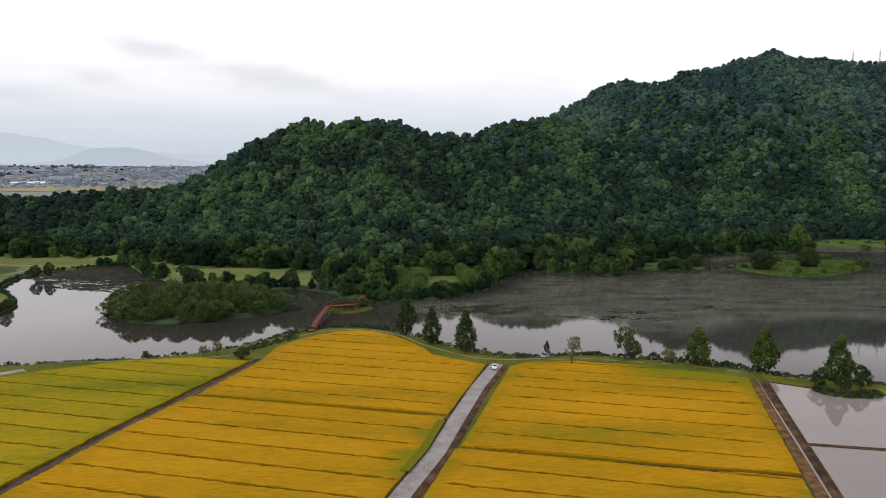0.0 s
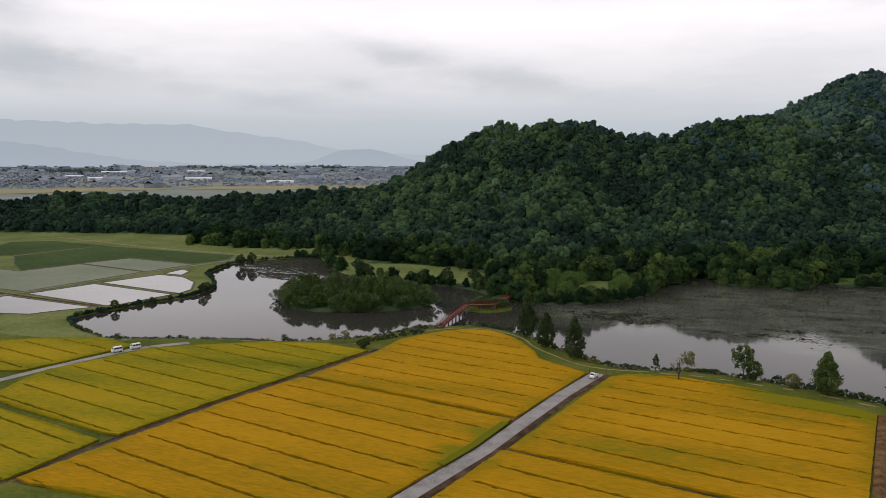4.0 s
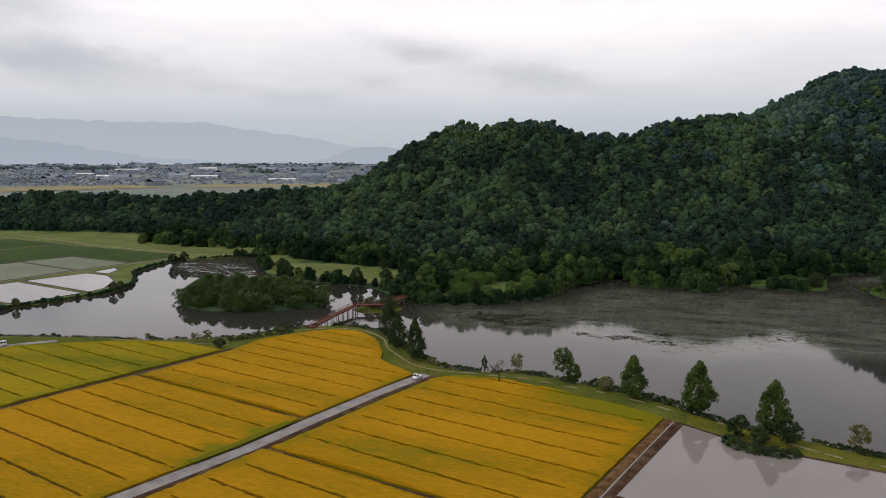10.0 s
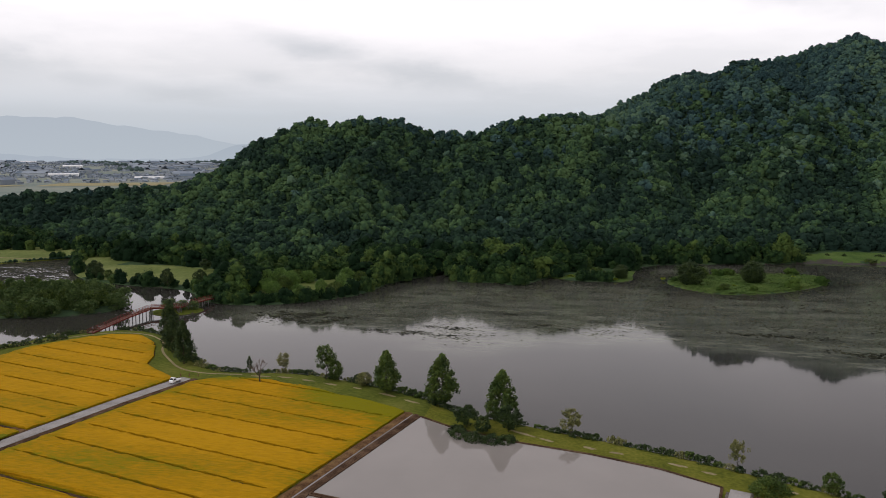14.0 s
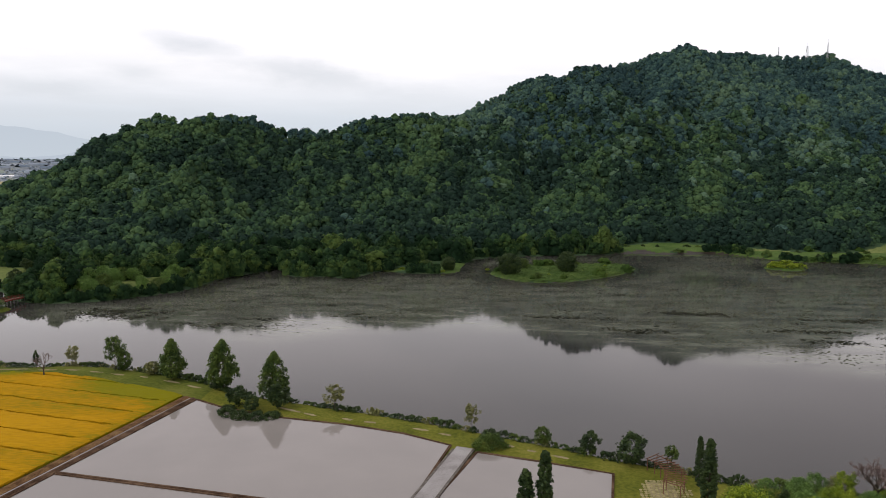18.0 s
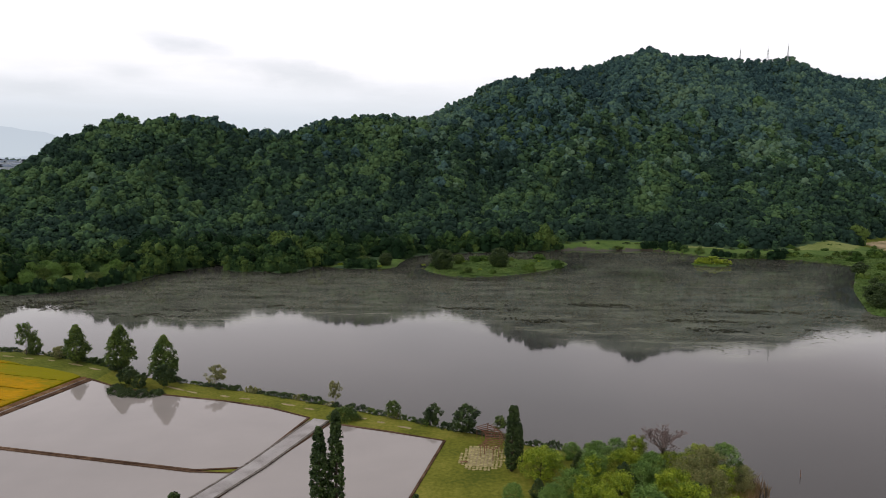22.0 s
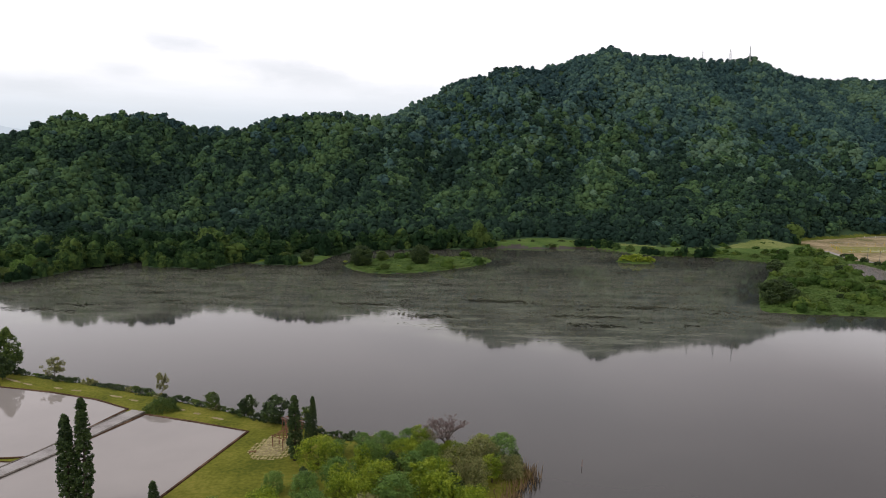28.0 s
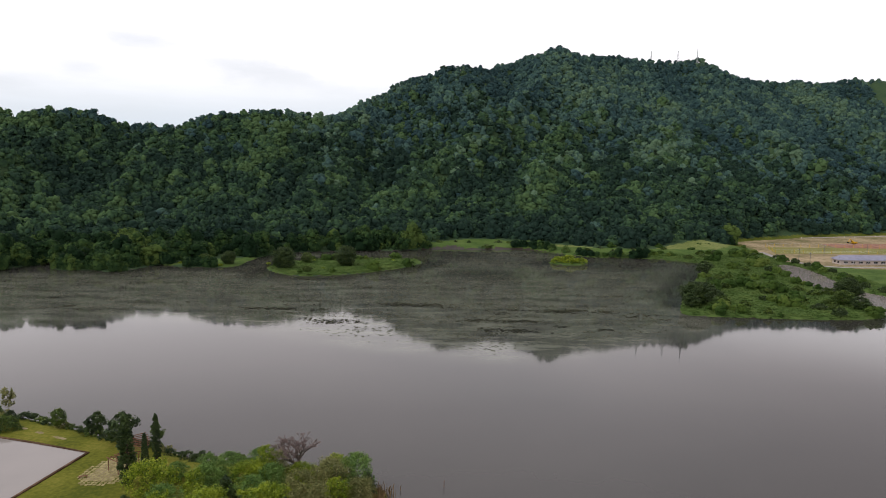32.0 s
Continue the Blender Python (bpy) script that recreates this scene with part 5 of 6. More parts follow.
# ---- lily pads ----
def lily_pads():
    r = np.random.RandomState(6)
    zone = LILY_ZONE
    n = 230000
    x, y = r.uniform(-25, 425, n), r.uniform(243, 520, n)
    inside = signed(zone, x, y)
    x, y, inside = x[inside < 0], y[inside < 0], -inside[inside < 0]
    s = shore_distance(x, y)
    band = wavy(x * 0.35, y, 30, 21) + 0.8 * wavy(x * 0.45, y, 11, 22) + 0.5 * wavy(x, y, 70, 23)
    dens = np.clip(0.15 + 0.24 * band, 0.02, 0.6) * np.clip((inside - 14) / 24, 0, 1)
    keep = (s < -2.5) & (r.rand(len(x)) < dens)
    pads("lily_pads", x[keep], y[keep], 0.2, 0.55, 0.012, 0.05, M_lily, "floating olive-brown lily pads in drifting bands on the lake", r)
    clear = np.ones(len(x))
    for cx, cy, k in OPEN_WATER:
        clear *= 1 - 0.95 * np.exp(-((x - cx) ** 2 + 1.5 * (y - cy) ** 2) / k ** 2)
    clump = wavy(x * 0.4, y, 24, 51) + 0.9 * wavy(x * 0.5, y, 8, 52) + 0.5 * wavy(x * 0.7, y, 3.5, 53)
    dark = np.clip((clump - 1.3) * 2.0, 0, 0.8) * np.clip((inside - 22) / 10, 0, 1) * clear
    ragged = 0.8 * wavy(x * 0.5, y, 9, 54) + 0.6 * wavy(x * 0.8, y, 3.5, 55)
    for cx, cy, a, b in ((69, 295, 17, 3.5), (82, 306, 12, 2.5), (18, 312, 24, 12), (232, 296, 15, 5), (300, 284, 16, 4),
                         (206, 318, 18, 3), (330, 320, 22, 4), (265, 330, 20, 4), (300, 300, 20, 3)):
        dark = np.maximum(dark, np.clip((1.0 - ((x - cx) / a) ** 2 - ((y - cy + 0.08 * (x - cx)) / b) ** 2 + ragged) * 0.9, 0, 0.9) * (((x - cx) / a) ** 2 + ((y - cy) / b) ** 2 < 2.5))
    keep = (s < -2.5) & (r.rand(len(x)) < dark)
    pads("lily_clumps", x[keep] + r.normal(size=keep.sum()) * 0.2, y[keep], 0.25, 0.6, 0.06, 0.3, M_lily_dark, "dark raised lily leaves in dense ragged clumps", r)


# streaky weed, laid dark to stand in for the hill's reflection too
def strait_weed():
    r = np.random.RandomState(61)
    n = 110000
    x, y = r.uniform(-235, -88, n), r.uniform(345, 455, n)
    ok = (signed(STRAIT_ZONE, x, y) < 0) & (shore_distance(x, y) < -1)
    x, y = x[ok], y[ok]
    keep = r.rand(len(x)) < np.clip(0.3 + 0.4 * wavy(x * 0.4, y, 16, 62) + 0.3 * wavy(x * 0.5, y, 5, 63), 0.1, 1)
    pads("strait_weed", x[keep], y[keep], 0.3, 0.75, 0.012, 0.08, M_lily_dark, "dark water weed covering the narrow arm of the lake", r)


def pads(name, x, y, r0, r1, z0, z1, mat, label, r):
    m = len(x)
    rad, a = r.uniform(r0, r1, m), r.uniform(0, 6.28, m)
    zc = r.uniform(z0, z1, m)
    tilt = (z1 - z0) * 0.5
    vs = [np.stack([x + np.cos(a + k * 1.257) * rad * (0.85 + 0.3 * r.rand(m)), y + np.sin(a + k * 1.257) * rad * (0.85 + 0.3 * r.rand(m)), zc + tilt * r.uniform(-0.5, 0.5, m)], 1) for k in range(5)]
    ob = new(name, mesh_np(name, np.stack(vs, 1).reshape(-1, 3), np.arange(5 * m).reshape(-1, 5), mat))
    tagged(ob, label, "water lilies", kind="stuff")


lily_pads()
strait_weed()


# ---- footbridge ----
def footbridge():
    pts = [Vector((-48.5, 265, 1.4)), Vector((-48.4, 285, 2.6)), Vector((-47.8, 303, 3.2)), Vector((-37.2, 307.5, 3.2)), Vector((-36.4, 324, 2.8)), Vector((-36, 343, 1.5))]
    br = thing("footbridge", Matrix(), "zigzag red-painted footbridge on concrete piles across the water", "bridge")
    W = 1.2
    for a, b in zip(pts[:-1], pts[1:]):
        d = b - a
        n = max(2, int(d.length / 0.5))
        flat = Vector((d.x, d.y, 0)).normalized()
        side = Vector((-flat.y, flat.x, 0))
        q = flat.to_track_quat("Y", "Z")
        for s in (-1, 1):
            bm = bmesh.new()
            m = Matrix.Translation((a + b) / 2 + side * s * W + Vector((0, 0, -0.25))) @ (d.to_track_quat("Y", "Z").to_matrix().to_4x4())
            box(bm, (-0.09, -d.length / 2 - 0.1, -0.22), (0.09, d.length / 2 + 0.1, 0.22), m)
            part("girder", bm, M_red, br)
            for hz in (0.55, 1.1):
                bm = bmesh.new()
                tube(bm, a + side * s * W + Vector((0, 0, hz)), b + side * s * W + Vector((0, 0, hz)), 0.07, 0.07, 6)
                part("rail", bm, M_red, br)
            k = max(2, int(d.length / 1.9))
            for i in range(k + 1):
                p = a + d * (i / k) + side * s * W
                bm = bmesh.new()
                box(bm, (-0.07, -0.07, -0.2), (0.07, 0.07, 1.18), Matrix.Translation(p) @ q.to_matrix().to_4x4(), 0.015)
                part("rail_post", bm, M_red, br)
        plank = bmesh.new()
        box(plank, (-W + 0.06, -0.21, -0.06), (W - 0.06, 0.21, 0.0))
        me = bm_mesh("plank", plank, M_deck)
        for i in range(n):
            ob = part("plank", me, None, br)
            p = a + d * ((i + 0.5) / n)
            ob.matrix_basis = Matrix.Translation(p) @ d.to_track_quat("Y", "Z").to_matrix().to_4x4()
        k = max(1, int(d.length / 4.5))
        for i in range(k + 1):
            for s in (-1, 1):
                p = a + d * (i / k) + side * s * W * 0.75
                bm = bmesh.new()
                tube(bm, (p.x, p.y, -1.7), (p.x, p.y, p.z - 0.3), 0.17, 0.17, 8)
                part("pile", bm, M_pile, br)
            p = a + d * (i / k)
            bm = bmesh.new()
            box(bm, (-W, -0.14, -0.62), (W, 0.14, -0.40), Matrix.Translation(p) @ q.to_matrix().to_4x4())
            part("cross_beam", bm, M_red, br)


footbridge()


# ---- vehicles ----
def wheel(parent, x, y, r=0.28):
    bm = bmesh.new()
    tube(bm, (x, y - 0.08, r), (x, y + 0.08, r), r, r, 14)
    w = part("wheel", bm, M_tyre, parent)
    bm = bmesh.new()
    tube(bm, (x, y - 0.09, r), (x, y + 0.09, r), r * 0.55, r * 0.55, 10)
    part("rim", bm, M_steel, w, "silver wheel rim")


def prism(profile, y0, y1):
    """Extrudes a side outline (x, z) across the vehicle and rounds it a little."""
    bm = bmesh.new()
    a = [bm.verts.new((x, y0, z)) for x, z in profile]
    b = [bm.verts.new((x, y1, z)) for x, z in profile]
    bm.faces.new(a), bm.faces.new(b[::-1])
    n = len(a)
    for i in range(n):
        bm.faces.new((a[i], b[i], b[(i + 1) % n], a[(i + 1) % n]))
    bmesh.ops.recalc_face_normals(bm, faces=bm.faces)
    bmesh.ops.bevel(bm, geom=list(bm.edges), offset=0.05, segments=2, affect="EDGES")
    return bm


def pane(parent, pts):
    bm = bmesh.new()
    vs = [bm.verts.new(p) for p in pts]
    f = bm.faces.new(vs)
    bm.normal_update()
    r = bmesh.ops.extrude_face_region(bm, geom=[f])
    for v in r["geom"]:
        if isinstance(v, bmesh.types.BMVert):
            v.co += f.normal * 0.012
    part("window", bm, M_glass, parent, "dark tinted window")


def minivan(m, label):
    van = thing("minivan", m, label, "van", "parked vans")
    part("body", prism([(-1.7, 0.3), (1.68, 0.3), (1.7, 0.95), (1.5, 1.15), (1.12, 1.85), (-1.6, 1.88), (-1.7, 1.1)], -0.74, 0.74), M_white, van)
    for s in (-1, 1):
        y = 0.742 * s
        for x0, x1 in ((-1.5, -0.75), (-0.65, 0.15), (0.25, 0.95)):
            p = [(x0, y, 1.15), (x1 + (0.25 if x1 > 0.9 else 0), y, 1.15), (x1, y, 1.68), (x0, y, 1.68)]
            pane(van, p if s < 0 else p[::-1])
        for x in (-1.1, 1.1):
            wheel(van, x, y * 0.93)
    pane(van, [(1.50, -0.6, 1.18), (1.50, 0.6, 1.18), (1.20, 0.55, 1.74), (1.20, -0.55, 1.74)])
    pane(van, [(-1.705, 0.6, 1.2), (-1.705, -0.6, 1.2), (-1.65, -0.55, 1.7), (-1.65, 0.55, 1.7)])
    for s in (-1, 1):
        bm = bmesh.new()
        box(bm, (1.66, 0.5 * s - 0.14, 0.72), (1.72, 0.5 * s + 0.14, 0.9), None, 0.02)
        part("headlight", bm, M_steel, van)
    bm = bmesh.new()
    box(bm, (1.6, -0.72, 0.28), (1.76, 0.72, 0.48), None, 0.03)
    part("bumper", bm, M_white, van)
    return van


def small_truck(m, label):
    tr = thing("light_truck", m, label, "truck")
    part("cab", prism([(0.35, 0.35), (1.65, 0.35), (1.7, 0.9), (1.45, 1.2), (1.1, 1.75), (0.42, 1.78), (0.35, 1.0)], -0.72, 0.72), M_white, tr)
    bm = bmesh.new()
    box(bm, (-1.7, -0.72, 0.55), (0.32, 0.72, 0.66))
    part("load_bed", bm, M_white, tr)
    for lo, hi in (((-1.7, -0.73, 0.62), (0.32, -0.68, 0.95)), ((-1.7, 0.68, 0.62), (0.32, 0.73, 0.95)), ((-1.72, -0.72, 0.62), (-1.67, 0.72, 0.95)), ((0.28, -0.72, 0.62), (0.33, 0.72, 1.5))):
        bm = bmesh.new()
        box(bm, lo, hi, None, 0.01)
        part("bed_side", bm, M_white, tr)
    bm = bmesh.new()
    box(bm, (-1.6, -0.4, 0.38), (0.5, 0.4, 0.55))
    part("chassis", bm, M_tyre, tr)
    for s in (-1, 1):
        p = [(0.5, 0.723 * s, 1.1), (1.35, 0.723 * s, 1.1), (1.05, 0.723 * s, 1.62), (0.5, 0.723 * s, 1.62)]
        pane(tr, p if s < 0 else p[::-1])
        wheel(tr, -1.05, 0.66 * s, 0.26), wheel(tr, 1.1, 0.66 * s, 0.26)
    pane(tr, [(1.47, -0.6, 1.22), (1.47, 0.6, 1.22), (1.17, 0.56, 1.68), (1.17, -0.56, 1.68)])
    return tr


minivan(pose(-141.2, 196.6, 1.12, 0, 0, 242), "white minivan parked on the dike road")
minivan(pose(-138.3, 202.2, 1.12, 0, 0, 242), "white minivan parked behind another on the dike road")
small_truck(pose(16.6, 217, 1.12, 0, 0, 255), "small white pickup truck parked at the road's end")


# ---- lakeside corner: pergola, stones, bench ----
def pergola():
    pg = thing("pergola", pose(208.5, 161, 1.0, 0, 0, 0), "curved brown timber pergola with slatted roof by the lake", "pergola")
    R0, R1 = 8.8, 12.2
    cx, cy = -9.5, 0.0
    n = 15
    bm = bmesh.new()
    box(bm, (R0 - 0.5, -0.05, 2.62), (R1 + 0.5, 0.05, 2.78))
    me = bm_mesh("slat", bm, M_wood)
    for i in range(n):
        a = radians(-36 + 78 * i / (n - 1))
        ob = part("slat", me, None, pg)
        ob.matrix_basis = pose(cx, cy, 0, 0, 0, math.degrees(a))
    for R in (R0, R1):
        for i in range(6):
            a0, a1 = radians(-36 + 13 * i), radians(-36 + 13 * (i + 1))
            bm = bmesh.new()
            tube(bm, (cx + R * math.cos(a0), cy + R * math.sin(a0), 2.52), (cx + R * math.cos(a1), cy + R * math.sin(a1), 2.52), 0.09, 0.09, 6)
            part("beam", bm, M_wood, pg)
        for i in range(7):
            a = radians(-36 + 13 * i)
            bm = bmesh.new()
            box(bm, (-0.08, -0.08, 0), (0.08, 0.08, 2.5), Matrix.Translation((cx + R * math.cos(a), cy + R * math.sin(a), 0)), 0.015)
            part("post", bm, M_wood, pg)


pergola()


def stone_paving():
    base = ribbon("stone_paving", [(206, 151), (206.3, 156), (206.5, 161)], 5.4, 1.04, M_path, "patch of pale irregular paving stones under the pergola", "paving", smooth=False)
    r = random.Random(5)
    shapes = []
    for k in range(6):
        bm = bmesh.new()
        q = [bm.verts.new((0.42 * r.uniform(0.8, 1.2) * math.cos(a), 0.34 * r.uniform(0.8, 1.2) * math.sin(a), 0)) for a in [j * 1.047 for j in range(6)]]
        f = bm.faces.new(q)
        e = bmesh.ops.extrude_face_region(bm, geom=[f])
        for v in e["geom"]:
            if isinstance(v, bmesh.types.BMVert):
                v.co.z += 0.07
                v.co.x *= 0.92
                v.co.y *= 0.92
        shapes.append(bm_mesh("stone", bm, M_stone))
    for i in range(16):
        for j in range(15):
            u, v = i * 0.82 - 0.4, (j - 7) * 0.8
            if ((u - 5.8) / 7.2) ** 2 + ((v - 0.6) / 5.2) ** 2 > r.uniform(0.85, 1.1):
                continue
            ob = part("stone", shapes[r.randrange(6)], None, base)
            x = 205.4 + u * 0.1 + v
            y = 149.8 + u
            ob.matrix_basis = pose(x + r.uniform(-0.1, 0.1), y + r.uniform(-0.1, 0.1), 1.03, 0, 0, r.uniform(0, 360))


stone_paving()


def bench(m):
    b = thing("bench", m, "low dark wooden bench on the grass", "bench")
    bm = bmesh.new()
    box(bm, (-0.8, -0.2, 0.40), (0.8, 0.2, 0.46), None, 0.01)
    part("seat", bm, M_wood, b)
    for x in (-0.65, 0.65):
        bm = bmesh.new()
        box(bm, (x - 0.05, -0.18, -0.02), (x + 0.05, 0.18, 0.40))
        part("leg", bm, M_wood, b)


bench(pose(202.6, 152.4, 1.0, 0, 0, 20))


def stake(name, x, y, z0, h, r, label, mat):
    bm = bmesh.new()
    tube(bm, (0, 0, z0), (0, 0, h), r, r * 0.8, 8)
    ob = new(name, bm_mesh(name, bm, mat))
    ob.location = (x, y, 0)
    tagged(ob, label, "post")


stake("stump", 262.9, 143.1, -1.6, 1.5, 0.35, "weathered stump standing in the lake", M_bark)
stake("mooring_post", 273.6, 151.8, -1.6, 1.5, 0.07, "thin wooden post standing in the lake", M_wood)
for x, y in ((14.5, 223.4), (17, 224), (19.6, 224.6)):
    stake("barrier_post", x, y, 0.9, 1.9, 0.16, "short dark wooden post closing the road's end", M_wood)

ribbon("footpath", [(-110, 224), (-88, 228), (-70, 232), (-62, 244), (-53, 257), (-44, 266), (-34, 269), (-24, 267), (-14, 259), (-8, 249), (0, 240), (10, 231), (20, 228), (32, 229)], 0.75, 1.045, M_path, "worn sandy footpath along the lake bank", "footpath")


def worn_patch(x, y, turn, ln, w, seed):
    r = random.Random(seed)
    bm = bmesh.new()
    k = 14
    ring = []
    for i in range(k):
        a = 6.283 * i / k
        q = r.uniform(0.6, 1.1)
        ring.append((math.cos(a) * ln / 2 * q, math.sin(a) * w / 2 * q))
    lo, hi = [bm.verts.new((u, v, -0.2)) for u, v in ring], [bm.verts.new((u * 0.96, v * 0.96, 0)) for u, v in ring]
    bm.faces.new(hi)
    for i in range(k):
        bm.faces.new((lo[i], lo[(i + 1) % k], hi[(i + 1) % k], hi[i]))
    ob = new("worn_path", bm_mesh("worn_path", bm, M_path))
    ob.matrix_basis = pose(x, y, 1.035, 0, 0, turn)
    tagged(ob, "worn sandy patch of the path in the grass", "footpath", kind="structure")


for i, (x, y, turn, ln) in enumerate(((38, 228.5, 5, 7), (46, 229, -5, 6), (54, 227.5, -10, 5), (62, 225.5, -15, 6), (71, 223.5, -20, 4), (81, 219.5, -25, 7), (89, 215.5, -25, 6), (103, 209, -30, 3),
                                      (121, 198.5, -28, 9), (127, 195.5, -25, 5), (137, 192.7, -18, 4), (143, 191, -15, 4), (156, 187, -22, 5), (162, 184.2, -25, 4), (177, 178, -25, 3), (182, 175.6, -25, 2.5), (188, 172.6, -22, 5))):
    worn_patch(x, y, turn, ln, 1.3, i)


def reeds():
    r = np.random.RandomState(33)
    xy = []
    for cx, cy, n, w in ((260.5, 148, 160, 1.6), (261, 145, 140, 1.5), (258.5, 140.5, 120, 1.5), (256, 152.5, 90, 1.4), (257, 136, 120, 1.6), (262.6, 143.2, 16, 0.4)):
        xy.append(np.column_stack([r.normal(cx, w, n), r.normal(cy, w, n)]))
    p = np.concatenate(xy)
    n = len(p)
    h, a, lean = r.uniform(1.0, 2.4, n), r.uniform(0, 6.28, n), r.normal(size=(n, 2)) * 0.35
    b = np.column_stack([p, np.full(n, 0.0)])
    o = np.column_stack([np.cos(a), np.sin(a), np.zeros(n)]) * 0.07
    m = b + np.column_stack([lean * 0.4, h * 0.6])
    t = b + np.column_stack([lean, h])
    v = np.stack([b - o, b + o, m + o * 0.8, t, m - o * 0.8], 1).reshape(-1, 3)
    tagged(new("reeds", mesh_np("reeds", v, np.arange(5 * n).reshape(-1, 5), M_reeds)), "dry brown reeds at the tip of the spit", "reeds", kind="stuff")


reeds()


# ---- far-left paddies ----
bm = bmesh.new()
bm.faces.new([bm.verts.new((x, y, 1.05)) for x, y in [(-520, 440), (-500, 476), (-430, 455), (-371, 445), (-317, 440), (-251, 428), (-240, 374), (-216, 332), (-199, 307), (-196, 262), (-210, 249), (-216, 234), (-330, 213), (-430, 290)]])
tagged(new("meadow", bm_mesh("meadow", bm, M_meadow)), "grassy land between the flooded paddies beyond the lake", "meadow", kind="structure")
for pl, mt in (([(-264, 272), (-254.3, 306), (-194.5, 293), (-201, 263), (-205, 260)], M_paddy), ([(-254, 309.5), (-243, 342.5), (-225, 340), (-208, 327.5), (-194.5, 307), (-193.4, 295.8)], M_paddy),
               ([(-330, 276), (-254.7, 263), (-207, 256), (-216, 244.5), (-222, 235), (-330, 216)], M_paddy), ([(-243.5, 346.5), (-243.8, 364), (-234.5, 358.5), (-229.8, 344.8)], M_paddy),
               ([(-360, 287), (-350, 330), (-330, 327), (-320, 362.5), (-259, 348), (-270, 276)], M_young), ([(-321, 364.5), (-309.6, 394.2), (-250.2, 383.5), (-258, 349.5)], M_young),
               ([(-360, 350), (-392, 378.5), (-378, 446), (-252, 429), (-243.5, 411), (-251.5, 386), (-311.5, 396.6), (-332, 330)], M_rice), ([(-420, 365), (-470, 444), (-445, 461), (-381.5, 449), (-396, 381)], M_rice)):
    bm = bmesh.new()
    bm.faces.new([bm.verts.new((x, y, 1.08)) for x, y in pl])
    tagged(new("paddy_water", bm_mesh("paddy_water", bm, mt)), "flooded rice paddy beyond the lake" if mt is M_paddy else "flooded paddy with young green rice", "flooded paddy", kind="structure")
    ribbon("paddy_bank", pl + [pl[0]], 0.9, 1.22, M_kerb, "low dark earthen bank round a flooded paddy", "bank", smooth=False)
ribbon("field_track", [(-272, 255), (-268, 274), (-261, 311), (-255.5, 345), (-247.5, 374), (-239, 406), (-238, 424)], 2.6, 1.25, M_track, "grey-brown farm track between the flooded paddies", "track")
ribbon("field_track", [(-330, 278), (-256, 265.8), (-206, 258)], 1.4, 1.25, M_earth, "dark earthen double bank between two paddies", "track", smooth=False)
ribbon("dike_path", [(-480, 490), (-400, 468), (-335, 449), (-280, 440), (-232, 434), (-202, 446)], 2.0, 1.1, M_path, "pale track along the far edge of the paddies", "track")


# ---- town on the plain ----
def town():
    r = np.random.RandomState(12)
    vs, fs, ms, base = [], [], [], 0
    for i in range(8200):
        bearing = radians(-r.uniform(14, 58))
        dist = 1750 + 2750 * r.rand() ** 0.8
        x, y = math.sin(bearing) * dist, math.cos(bearing) * dist
        if wavy(np.array([x]), np.array([y]), 700, 31)[0] < -0.45:
            continue
        w, d, h = r.uniform(6, 11), r.uniform(5, 8), r.uniform(2.8, 5.5)
        if r.rand() < 0.03:
            w, d, h = r.uniform(30, 70), r.uniform(15, 25), r.uniform(6, 11)
        a = r.choice([0.2, 0.2 + 1.57]) + r.normal() * 0.1
        z = 1 + np.clip((math.hypot(x, y) - 1200) / 3600, 0, 1) * 30
        c, s = math.cos(a), math.sin(a)
        q = [(-w / 2, -d / 2, -1), (w / 2, -d / 2, -1), (w / 2, d / 2, -1), (-w / 2, d / 2, -1), (-w / 2, -d / 2, h), (w / 2, -d / 2, h), (w / 2, d / 2, h), (-w / 2, d / 2, h),
             (-w / 2 - 0.6, -d / 2 - 0.6, h), (w / 2 + 0.6, -d / 2 - 0.6, h), (w / 2 + 0.6, d / 2 + 0.6, h), (-w / 2 - 0.6, d / 2 + 0.6, h), (-w / 2 - 0.6, 0, h + d * 0.3), (w / 2 + 0.6, 0, h + d * 0.3)]
        vs += [(x + u * c - v * s, y + u * s + v * c, z + t) for u, v, t in q]
        f = [(0, 1, 5, 4), (1, 2, 6, 5), (2, 3, 7, 6), (3, 0, 4, 7), (8, 9, 13, 12), (10, 11, 12, 13)]
        fs += [tuple(k + base for k in g) for g in f]
        ms += [0, 0, 0, 0, 1, 1]
        base += 14
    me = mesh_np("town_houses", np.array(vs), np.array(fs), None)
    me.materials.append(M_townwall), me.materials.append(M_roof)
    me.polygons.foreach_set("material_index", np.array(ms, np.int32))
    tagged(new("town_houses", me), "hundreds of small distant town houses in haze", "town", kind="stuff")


town()


